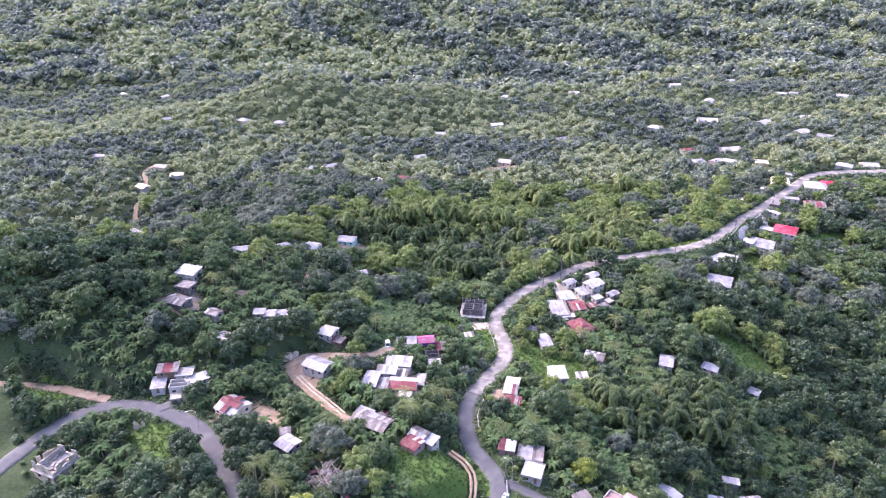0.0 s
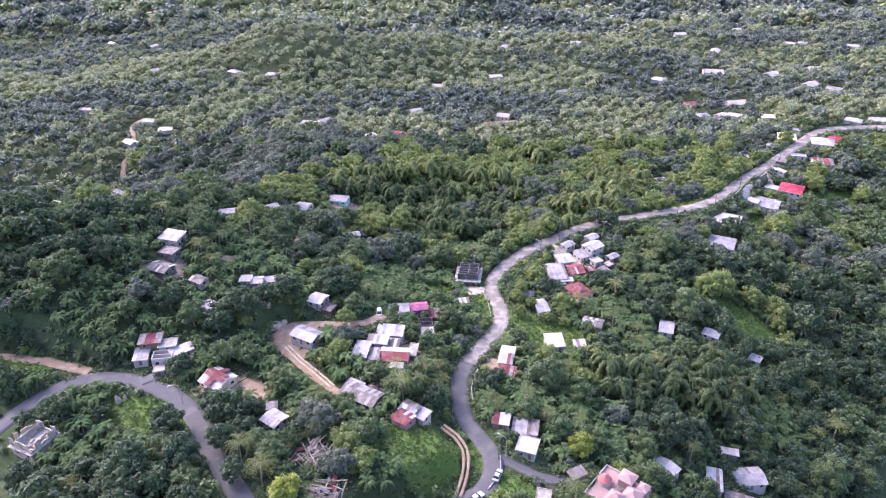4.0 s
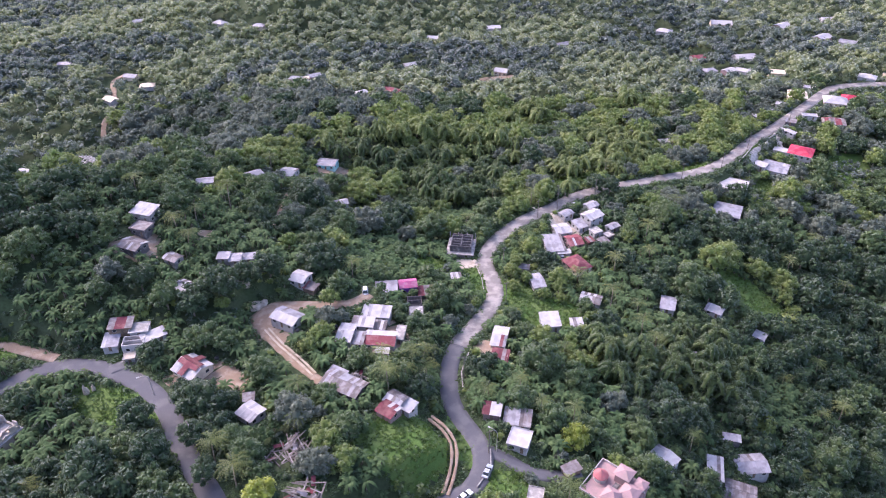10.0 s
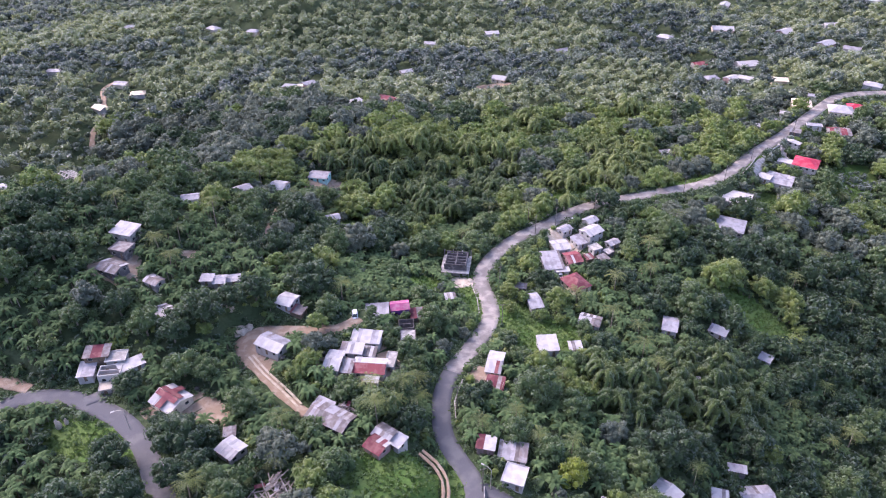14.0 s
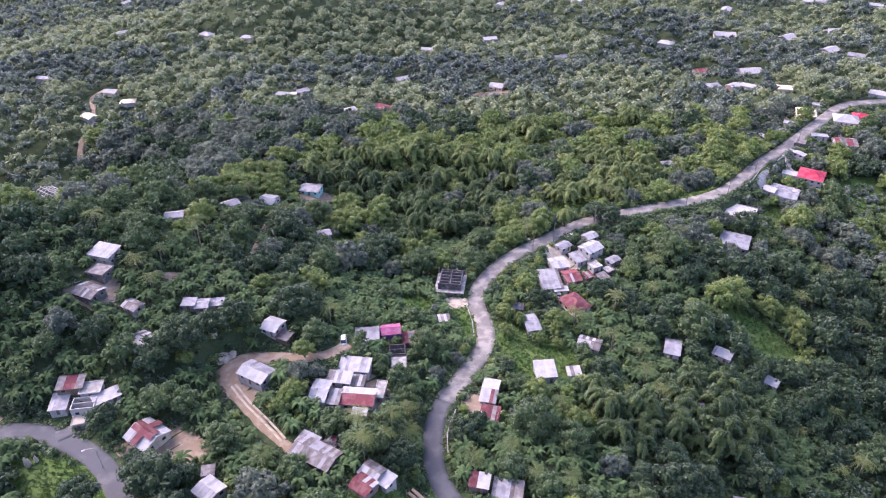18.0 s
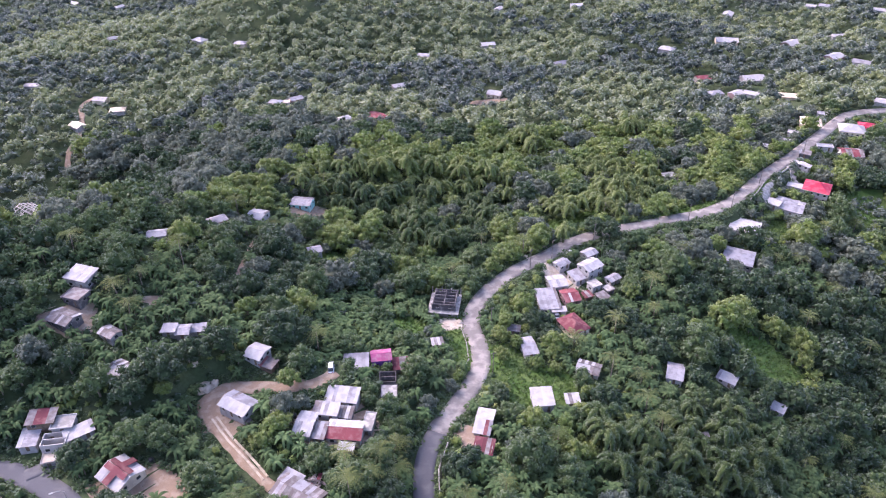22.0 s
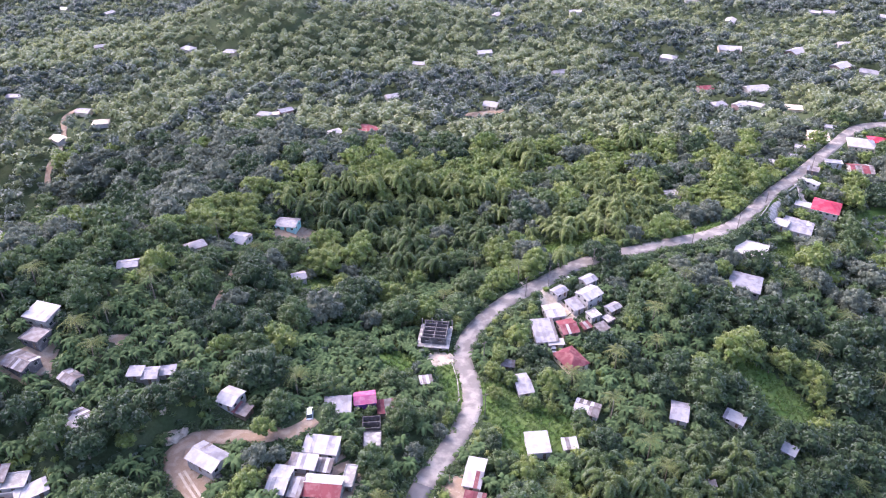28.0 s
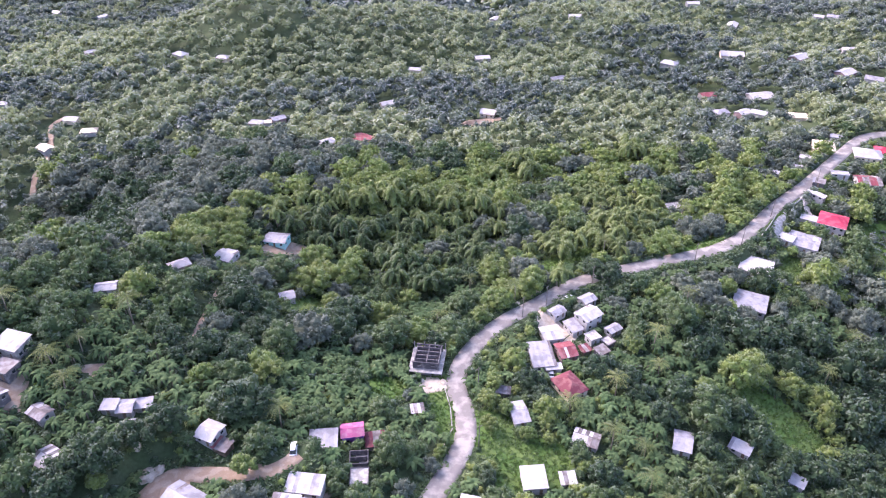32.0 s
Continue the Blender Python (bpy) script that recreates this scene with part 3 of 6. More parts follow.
        for sx in (-1, 1):
            x0, x1 = sorted((sx * w / 2, sx * (w / 2 - t)))
            v = [(x0, -d / 2, total), (x0, d / 2, total), (x0, d / 2, total + rise), (x1, -d / 2, total), (x1, d / 2, total), (x1, d / 2, total + rise)]
            part("gable", (v, [(0, 2, 1), (3, 4, 5), (0, 3, 5, 2), (1, 2, 5, 4), (0, 1, 4, 3)]), M[wall], ob)
    elif roof == "hip":
        rise = rise if rise is not None else 0.24 * min(w, d)
        v, f = hip_roof(w, d, rise, over)
        part("roof", (v, f), M[cover], ob, at=pose(0, 0, total + 0.12))
        if cover in ("red", "scarlet", "rose", "pink"):
            a, b = w / 2 + over, d / 2 + over
            part("gutter", boxes((-a - 0.1, a + 0.1, -b - 0.1, -b, total, total + 0.1), (-a - 0.1, a + 0.1, b, b + 0.1, total, total + 0.1)), M["white"], ob)
    elif roof == "flat":
        slab = part("roof", boxes((-w / 2 - 0.3, w / 2 + 0.3, -d / 2 - 0.3, d / 2 + 0.3, total, total + 0.16)), M[cover], ob)
        part("parapet", boxes((-w / 2 - 0.3, w / 2 + 0.3, -d / 2 - 0.3, -d / 2 - 0.15, total + 0.16, total + 0.4), (-w / 2 - 0.3, w / 2 + 0.3, d / 2 + 0.15, d / 2 + 0.3, total + 0.16, total + 0.4),
                              (-w / 2 - 0.3, -w / 2 - 0.15, -d / 2 - 0.15, d / 2 + 0.15, total + 0.16, total + 0.4), (w / 2 + 0.15, w / 2 + 0.3, -d / 2 - 0.15, d / 2 + 0.15, total + 0.16, total + 0.4)), M[wall], slab)
    elif roof == "open":
        walls_in = max(1, int(d / 3))
        for k in range(walls_in):
            yy = -d / 2 + (k + 1) * d / (walls_in + 1)
            part("partition", boxes((-w / 2 + t, w / 2 - t, yy - 0.08, yy + 0.08, 0.02, total)), M[wall], ob)
    return ob


# ridge-top cluster by the road
house(43.8, 233.3, 7.4, 11, 6, "shed", "white", "zinc", 3.0, "house with a broad light-grey sheet roof", rise=0.9)
house(48.2, 243.5, 6.4, 7, 12, "gable", "white", "bright", 3.4, "white house with a bright new sheet roof", rise=0.7)
house(51.8, 235.6, 5.6, 7.2, 14, "gable", "pink", "red", 3.0, "pink-walled house with faded red sheet roof", patch=0.12, patch_mat="bright")
house(47.0, 228.4, 5.0, 2.2, 6, "shed", "white", "bright", 2.4, "white lean-to porch before a house", rise=0.3)
house(50.6, 220.6, 7.6, 9.4, 28, "hip", "cream", "maroon", 2.8, "house with a deep red hipped roof", rise=1.9)
house(61.4, 250.8, 7.7, 6.3, 36, "gable", "white", "bright", 2.6, "two-storey white house with bright gabled roof", storeys=2, rise=0.9)
house(62.8, 260.4, 5.4, 4.2, 33, "gable", "white", "bright", 3.0, "small white house above the road", rise=0.7)
house(51.3, 253.4, 5.2, 4.0, 36, "gable", "white", "zinc", 2.6, "small house with dull grey sheet roof")
house(56.0, 247.0, 4.4, 5.8, 28, "shed", "white", "zinc", 2.8, "narrow house with grey single-pitch roof")
house(61.4, 241.7, 3.8, 3.7, 28, "flat", "white", "concrete", 3.2, "small square white building with flat roof")
house(69.0, 246.1, 5.0, 3.4, 33, "gable", "concrete", "zinc", 2.6, "small grey house behind the others")
house(63.4, 236.1, 3.8, 3.5, 30, "shed", "raw", "old", 2.3, "low shack of grey boards and old sheets")
house(66.2, 240.4, 3.2, 3.4, 36, "flat", "raw", "concrete", 2.2, "small unpainted blockwork room")
house(58.2, 237.0, 3.0, 3.0, 25, "shed", "wood", "old", 2.0, "rusty sheet shed among houses", patch=0.4)

# below the road
house(35.6, 183.6, 6.2, 6.6, 4, "shed", "white", "bright", 3.4, "raised white house with a pale square sheet roof", rise=0.8)
house(44.8, 185.6, 3.9, 3.7, 4, "shed", "white", "bright", 2.4, "tiny white hut with pale roof", rise=0.3)
house(34.2, 208.4, 4.6, 8.4, 12, "gable", "white", "zinc", 2.7, "long house with grey sheet roof", rise=0.8)
house(52.3, 200.2, 7.2, 5.4, -24, "gable", "white", "old", 2.6, "house with patchy white and rusty roof", patch=0.45, patch_mat="bright")
house(80.4, 202.4, 5.0, 7.8, -20, "gable", "white", "zinc", 2.8, "grey-roofed house among bananas")
house(98.1, 203.7, 6.0, 4.0, -38, "shed", "white", "bright", 2.5, "small white-roofed house in dense trees")
house(113.1, 196.3, 4.0, 3.6, -40, "shed", "white", "bright", 2.4, "tiny white hut in the forest")
house(82.5, 178.5, 3.2, 3.0, 0, "shed", "white", "zinc", 2.4, "small grey hut half hidden by trees")
house(18.2, 170.4, 4.4, 9.4, -14, "gable", "white", "bright", 2.8, "white roadside house with bright sheet roof", patch=0.1, rise=0.7)
house(17.6, 161.6, 5.0, 5.0, -14, "shed", "wood", "maroon", 1.9, "collapsed shed of rusty maroon sheets", rise=0.3, patch=0.3, patch_mat="old")

# by the lower bend
house(20.0, 127.4, 5.4, 5.8, -20, "flat", "white", "bright", 2.9, "white square house with flat bright roof")
house(20.2, 135.0, 7.2, 5.6, -12, "shed", "white", "zinc", 2.9, "house with stained pale-grey roof", rise=0.5, patch=0.2, patch_mat="old")
house(13.6, 136.6, 4.6, 4.0, -12, "shed", "pink", "maroon", 2.8, "small pink-walled house with dark red roof patches", rise=0.5, patch=0.4, patch_mat="bright")
house(32.1, 119.8, 4.4, 2.6, 26, "shed", "wood", "old", 2.3, "small wooden roadside hut", rise=0.3)
house(21.6, 108.6, 3.4, 8.4, -14, "flat", "concrete", "concrete", 2.5, "long unpainted flat-roofed concrete building")
house(61.5, 135.1, 4.6, 7.2, 42, "gable", "white", "bright", 2.7, "narrow house with bright sheet roof", rise=0.6)
house(77.4, 136.6, 4.2, 8.6, -16, "shed", "white", "bright", 2.7, "long white-roofed house among village trees", rise=0.4)
house(90.5, 142.2, 9.6, 7.0, 4, "gable", "white", "zinc", 2.9, "broad house with pale-grey gabled roof", rise=1.0)
house(83.6, 131.4, 8.4, 7.6, -24, "gable", "concrete", "old", 2.8, "weathered grey-brown roofed house", rise=0.9)
house(87.0, 149.6, 5.0, 2.4, -14, "shed", "raw", "zinc", 2.3, "low grey shed behind a house", rise=0.3)

# right end of the ridge road
house(133.0, 288.0, 12.0, 11.5, -30, "flat", "white", "white", 4.0, "white flat-roofed house with terrace", drop=4)
house(123.6, 267.8, 11.8, 11.5, -27, "hip", "white", "zinc", 3.0, "house with low pale-grey roof", rise=0.8)
house(160.0, 308.0, 12.5, 12.0, -32, "gable", "white", "zinc", 3.4, "long white house with lilac-grey roof", rise=0.8, drop=5)
house(152.6, 309.0, 7.4, 6.0, -38, "flat", "white", "bright", 2.6, "low flat-roofed white annexe with terrace", drop=4)
house(177.0, 320.0, 11.5, 11.5, -32, "hip", "white", "scarlet", 2.8, "tall white two-storey house with scarlet hipped roof", storeys=2, rise=2.0, drop=3)
house(168.6, 323.0, 7.0, 5.0, -32, "flat", "white", "white", 3.4, "white flat-roofed wing among village trees", drop=4)
house(208.5, 354.1, 10.5, 10.0, -8, "gable", "white", "old", 2.9, "white house with half rusty red roof", patch=0.4, patch_mat="red")
house(202.6, 386.9, 10.5, 11.0, -20, "hip", "cream", "cream", 3.0, "cream house with pale hipped roof")
house(218.6, 375.8, 13.0, 11.0, -20, "hip", "cream", "bright", 3.0, "cream house with white hipped roof")
house(229.0, 380.0, 9.0, 8.0, -20, "hip", "white", "scarlet", 3.0, "house with bright red hipped roof")
house(177.0, 338.0, 3.2, 8.5, 42, "gable", "white", "bright", 2.4, "narrow white roadside building", rise=0.4)
house(196.0, 356.3, 7.6, 3.6, -15, "flat", "white", "zinc", 2.4, "long low grey-roofed shed")
house(182.0, 347.0, 5.0, 4.0, -30, "shed", "raw", "old", 2.4, "old sheet-roofed shack among village trees")
house(190.0, 378.0, 5.0, 4.0, -30, "flat", "white", "bright", 2.5, "small white roadside shop")
house(213.0, 396.0, 6.0, 4.0, -30, "flat", "white", "zinc", 2.6, "low roadside building among village trees")
house(171.7, 363.2, 6.0, 2.6, -30, "shed", "white", "bright", 2.2, "long white-roofed shed on the slope")
house(182.0, 368.0, 4.0, 3.0, -30, "shed", "white", "bright", 2.2, "small white hut on the slope")
house(114.0, 335.4, 7.0, 5.0, 10, "flat", "raw", "concrete", 2.6, "unfinished grey house in the trees", bare=True)

# left village
house(-82.6, 150.8, 6.0, 4.2, 8, "open", "white", "white", 3.6, "roofless white house with open window holes", drop=2)
house(-82.4, 155.4, 5.0, 4.0, 8, "flat", "white", "concrete", 2.5, "white upper rooms with broken roof", storeys=1, z=16.0, drop=4)
house(-89.2, 152.0, 4.0, 5.4, 8, "shed", "white", "zinc", 2.2, "side wing with pale sheet roof", rise=0.5)
house(-87.6, 156.2, 6.4, 4.4, 8, "shed", "wood", "maroon", 2.6, "shed with torn rusty red roofing", rise=0.4, patch=0.35, patch_mat="old")
house(-78.2, 153.4, 6.4, 3.6, 36, "shed", "white", "bright", 2.4, "lean-to with pale sheet roof", rise=0.3)
cross = house(-65.0, 142.8, 8.0, 7.6, -34, "gable", "cream", "bright", 2.7, "house with white roof and dark red cross of sheets", rise=1.4, drop=1.5)
for sy in (-1, 1):
    part("ridge_sheet", sheet_mesh(7.0, 1.5, "maroon"), None, cross, "dark red patch sheet", at=pose(-3.5 if sy < 0 else 3.5, 0, 4.17, 0, 0, 0 if sy > 0 else 0) @ pose(0, 0, 0, 0, 0, 0 if sy < 0 else 180) @ pose(0, -1.5, -0.5, 18.5))
    part("cross_sheet", sheet_mesh(1.9, 4.3, "maroon"), None, cross, "dark red patch sheet", at=pose(0, 0, 4.19, 0, 0, 0 if sy < 0 else 180) @ pose(-0.9, -4.1, -1.36, 18.5))
house(-46.4, 127.5, 5.4, 5.2, -36, "gable", "white", "bright", 2.8, "small white house with bright roof", rise=0.5)
house(-48.2, 133.0, 2.6, 2.4, 10, "shed", "raw", "old", 2.0, "little grey sheet hut", rise=0.3)
house(-82.7, 146.9, 2.8, 2.8, 14, "flat", "concrete", "stone", 2.0, "small concrete box by the road")
house(-44.1, 165.1, 8.6, 6.0, -30, "gable", "white", "zinc", 2.8, "white house with half-grey half-white roof", rise=0.9, front="bright")
house(-43.3, 183.9, 5.2, 5.8, -24, "gable", "white", "bright", 2.8, "white-roofed house above the lane", rise=0.7)
house(-39.8, 181.0, 4.0, 3.4, -24, "shed", "wood", "old", 2.0, "rusty lean-to beside a house", rise=0.3, patch=0.5)
house(-93.0, 199.0, 7.6, 5.8, -18, "shed", "concrete", "bright", 3.9, "broad grey-walled house with pale sheet roof", rise=0.7, patch=0.25, patch_mat="zinc")
house(-92.0, 192.2, 5.6, 5.0, -18, "flat", "raw", "old", 2.9, "unpainted grey lower rooms of a hillside house")
house(-92.4, 184.3, 7.4, 5.6, -24, "gable", "raw", "old", 2.7, "weathered grey gabled house on bare earth", rise=0.8)
house(-80.3, 182.1, 5.0, 3.8, -30, "gable", "concrete", "old", 2.5, "small grey house among bananas")
house(-66.8, 186.8, 3.6, 3.2, 0, "shed", "concrete", "zinc", 2.4, "small lilac-grey roofed house", rise=0.3)
house(-63.2, 187.0, 3.6, 4.2, 4, "gable", "concrete", "zinc", 2.8, "grey gabled house among village trees", rise=0.6)
house(-59.8, 189.0, 3.8, 3.0, 10, "shed", "concrete", "zinc", 2.4, "small grey annexe among village trees", rise=0.3)
house(-61.0, 181.0, 3.0, 4.6, 14, "shed", "white", "zinc", 2.4, "narrow pale-roofed house among village trees", rise=0.3)
house(-74.7, 171.3, 4.4, 5.4, -30, "gable", "white", "old", 2.7, "white house with broken roof sheets", patch=0.4, patch_mat="bright")
house(-152.5, 238.5, 9.0, 7.0, -20, "gable", "white", "bright", 2.9, "pale-roofed house among tall trees", rise=0.8)
house(-41.0, 262.0, 5.0, 4.5, 20, "gable", "white", "zinc", 2.8, "grey-roofed house deep in trees", z=None)

# crowded yard
house(-19.0, 171.5, 8.6, 5.0, -8, "shed", "white", "bright", 3.0, "house with broad pale roof", rise=0.6, patch=0.2, patch_mat="zinc")
house(-22.5, 166.0, 6.4, 4.0, -8, "shed", "white", "bright", 2.8, "white-roofed rooms joined in a row", rise=0.4, patch=0.3, patch_mat="old")
house(-17.6, 165.8, 3.4, 3.6, -8, "shed", "raw", "old", 2.6, "old sheet-roofed room among village trees", rise=0.4)
house(-17.0, 159.4, 9.0, 6.2, -6, "gable", "white", "bright", 3.0, "house with white roof whose front slope is faded red", rise=0.9, front="red")
house(-26.8, 160.2, 4.4, 8.0, -10, "gable", "white", "bright", 2.7, "long white-roofed house among village trees", rise=0.6, patch=0.3, patch_mat="zinc")
house(-23.0, 158.6, 2.8, 5.2, -8, "shed", "raw", "old", 2.3, "rusty sheet shed between houses", rise=0.3, patch=0.3)
house(-11.6, 163.5, 2.4, 6.2, -8, "flat", "concrete", "concrete", 2.6, "narrow grey concrete rooms")
house(-16.2, 154.4, 3.6, 2.0, -8, "shed", "white", "bright", 2.2, "small white lean-to among village trees", rise=0.2)
house(-25.0, 139.2, 11.8, 6.4, -30, "gable", "raw", "old", 2.6, "large ruined grey house with torn roof", rise=0.8, patch=0.25, patch_mat="zinc")
house(-27.5, 144.0, 5.0, 3.4, -30, "shed", "raw", "zinc", 2.4, "pale-roofed shed beside the ruin", rise=0.3)
house(-13.0, 130.6, 5.0, 4.6, -36, "gable", "pink", "maroon", 2.7, "small house with dark red roof", rise=0.6, patch=0.2, patch_mat="bright")
house(-11.4, 134.6, 5.0, 4.4, -36, "gable", "pink", "old", 3.0, "pinkish-roofed house among village trees", rise=0.6, patch=0.3, patch_mat="bright")
house(-8.4, 132.8, 4.0, 3.8, -36, "shed", "white", "bright", 2.9, "white-roofed end room among village trees", rise=0.3)
house(-17.2, 187.4, 7.0, 5.6, 4, "shed", "white", "zinc", 2.8, "house with pale mint-grey sheet roof", rise=0.5)
house(-10.6, 191.8, 5.8, 4.6, 8, "gable", "purple", "magenta", 3.7, "purple-walled house with magenta roof", rise=0.8)
house(-4.8, 190.4, 4.8, 4.6, 8, "shed", "raw", "maroon", 2.7, "rusty-roofed room among village trees", rise=0.4, patch=0.4, patch_mat="old")
house(-8.2, 183.6, 5.0, 4.6, 4, "open", "raw", "raw", 2.2, "roofless grey blockwork rooms", bare=True)
house(-7.4, 177.0, 4.2, 4.6, 2, "flat", "raw", "concrete", 2.3, "low grey concrete shed", bare=True)


def collapsed_shack(x, y, rot, boards, sheets, spread, seed):
    """A fallen hut: boards and torn roof sheets lying over one another."""
    rng = random.Random(seed)
    ob = thing("collapsed_shack", x, y, rot, "collapsed shack of grey boards and torn sheets", "ruin", "ruins among the village trees")
    FOOTPRINTS.append((x, y, spread * 2, spread * 1.4, rot))
    for k in range(boards):
        length = rng.uniform(2.0, 4.6)
        at = pose(rng.uniform(-spread, spread), rng.uniform(-spread, spread) * 0.7, 0.3 + 0.07 * k + rng.uniform(0, 0.2), rng.uniform(-14, 14), rng.uniform(-16, 16), rng.choice((0, 90, 20)) + rng.uniform(-18, 18))
        part("board", boxes((-length / 2, length / 2, -0.14, 0.14, -0.03, 0.03)), M["pole" if k % 3 else "old"], ob, at=at)
    for k in range(sheets):
        at = pose(rng.uniform(-spread, spread) * 0.8, rng.uniform(-spread, spread) * 0.6, 0.5 + 0.12 * k, rng.uniform(-16, 16), rng.uniform(-14, 14), rng.uniform(0, 180))
        part("roof_sheet", sheet_mesh(0.95, 2.4, ("old", "zinc", "maroon")[k % 3]), None, ob, at=at)
    for sx in (-1, 1):
        part("wall_stump", boxes((sx * spread * 0.7 - 0.1, sx * spread * 0.7 + 0.1, -spread * 0.5, spread * 0.4, -1.0, 0.9)), M["raw"], ob)


collapsed_shack(-35.4, 115.2, 40, 44, 8, 4.6, 3)
collapsed_shack(-29.0, 103.0, -15, 30, 9, 3.6, 8)
collapsed_shack(-22.6, 143.4, -30, 12, 6, 2.2, 5)
house(-25.5, 100.0, 6.4, 5.0, -14, "gable", "raw", "old", 2.4, "ruined shack with broken roof sheets", rise=0.5, patch=0.3, patch_mat="zinc")
house(5.5, 206.5, 3.4, 3.0, 10, "shed", "raw", "old", 2.0, "small old hut on the grass bank", rise=0.3)
house(30.6, 218.0, 4.0, 2.6, -10, "shed", "raw", "old", 2.0, "old roadside shack with flat sheets", rise=0.3)


def concrete_ruin(x, y, w, d, rot):
    """A two-storey shell with broken wall tops, a cracked slab and rubble."""
    rng = random.Random(12)
    FOOTPRINTS.append((x, y, w + 1, d + 1, rot))
    ob = thing("concrete_ruin", x, y, rot, "broken pale concrete shell of a house without roof", "ruin")
    for length, m in ((w, pose(-w / 2, -d / 2, 0)), (d, pose(w / 2, -d / 2, 0, 0, 0, 90)), (w, pose(w / 2, d / 2, 0, 0, 0, 180)), (d, pose(-w / 2, d / 2, 0, 0, 0, 270))):
        n = max(2, int(length / 3))
        holes = [((k + 0.5) * length / n - 0.55, (k + 0.5) * length / n + 0.55, 0.9, 2.1) for k in range(n)]
        part("lower_wall", wall_with_holes(length - 0.02, 2.7, 0.2, holes, 3), M["stone"], ob, at=m)
        k, run = 0, 0.0
        while run < length - 0.6:
            step = min(rng.uniform(0.7, 1.8), length - run)
            top = rng.choice((0.5, 0.9, 1.5, 2.1, 2.5))
            lean = rng.uniform(-0.15, 0.15)
            v = [(0, 0, 0), (step, 0, 0), (step, 0.2, 0), (0, 0.2, 0), (0, 0, top), (step, 0, max(0.3, top + lean * 3)), (step, 0.2, max(0.3, top + lean * 3)), (0, 0.2, top)]
            part("broken_wall", (v, [(0, 3, 2, 1), (4, 5, 6, 7), (0, 1, 5, 4), (1, 2, 6, 5), (2, 3, 7, 6), (3, 0, 4, 7)]), M["stone" if k % 3 else "concrete"], ob, at=m @ pose(run, 0.25, 2.92))
            run, k = run + step, k + 1
    part("slab", boxes((-w / 2 - 0.4, w / 2 + 0.3, -d / 2 - 0.5, d / 2 + 0.3, 2.71, 2.91)), M["concrete"], ob)
    for k in range(10):
        part("rubble", boxes((-0.6, 0.6, -0.35, 0.35, -0.12, 0.14)), M["stone"], ob, at=pose(rng.uniform(-w / 2 + 0.8, w / 2 - 0.8), rng.uniform(-d / 2 + 0.8, d / 2 - 0.8), 3.1 + 0.04 * k, rng.uniform(-20, 20), rng.uniform(-20, 20), rng.uniform(0, 180)))
    for sx, sy in ((-0.25, 0.1), (0.2, -0.2)):
        part("partition", boxes((sx * w - 0.1, sx * w + 0.1, -d / 2 + 0.5, d / 2 - 0.5, 2.92, 4.4 + sy * 4)), M["concrete"], ob)
    return ob


concrete_ruin(-105.5, 121.0, 7.5, 8.0, -24)


# ---- houses scattered over the far hills ----
house(-65.4, 279.5, 7.0, 7.4, -20, "gable", "white", "bright", 2.9, "white house on a spur above the gully", rise=0.7)
house(-52.0, 301.0, 9.0, 7.0, -10, "gable", "aqua", "zinc", 2.9, "turquoise house with grey roof on bare earth", rise=0.8)
earth_patch(-48, 297, 12, 5, 20, "bare pale earth round a house")
house(40.5, 455.0, 9.0, 8.0, -20, "gable", "cream", "bright", 3.0, "house on a hilltop clearing")
earth_patch(36, 446, 12, 5, 15, "bare earth slope below a house")
FAR = [(169.8, 542, 11, "bright"), (213.7, 548, 16, "bright"), (204, 471, 15, "bright"), (-46.5, 405, 9, "bright"), (-28.5, 418, 12, "red"), (209, 432, 10, "cream"), (176, 454, 9, "zinc"),
       (186.5, 449, 9, "bright"), (194, 445, 9, "bright"), (-90, 435, 8, "bright"), (-85, 437, 6, "cream"), (-80, 445, 8, "zinc"), (-165, 546, 10, "bright"), (-5, 557, 9, "bright"),
       (43, 573, 11, "bright"), (-230, 554, 8, "bright"), (-199, 414, 9, "cream"), (-197, 445, 9, "zinc"), (-182, 431, 9, "cream"), (267, 498, 13, "bright"), (278, 484, 11, "zinc"),
       (-135, 542, 9, "zinc"), (178, 485, 10, "red"), (261, 548, 14, "bright"), (252, 408, 10, "bright"), (271, 413, 11, "bright"),
       (-84, 231, 6, "zinc"), (-75, 261, 7, "zinc")]
for k, (x, y, w, cover) in enumerate(FAR):
    house(x, y, w, w * 0.7, -35 + 23 * (k % 4), "gable" if k % 3 else "hip", ("white", "cream", "white", "pink")[k % 4], cover, 2.9,
          {"bright": "distant house with bright pale roof", "zinc": "distant house with grey roof", "red": "distant house with red roof", "cream": "distant cream-coloured house among trees", "old": "distant half-built grey house"}[cover], group="hill houses", plain=True, bare=True)
rng = random.Random(5)
for x, y, w in ((99, 1478, 26), (25, 1425, 18), (252, 1083, 22), (392, 1016, 22), (323, 657, 10), (331, 647, 11), (252, 652, 13), (-297, 728, 10), (-351, 756, 11), (330, 800, 12), (150, 900, 14), (-40, 760, 11), (60, 690, 10),
                (-420, 900, 13), (470, 700, 12), (300, 560, 10), (350, 600, 11), (120, 640, 10), (-90, 640, 9), (410, 560, 12), (240, 720, 12), (-250, 470, 9), (-20, 480, 9), (90, 520, 10)):
    house(x, y, w, w * 0.65, rng.choice((-30, 0, 25, 60)), "gable", "white", rng.choice(("bright", "zinc", "bright")), 3.0, "far-off pale-roofed house among trees", group="hill houses", plain=True, bare=True)


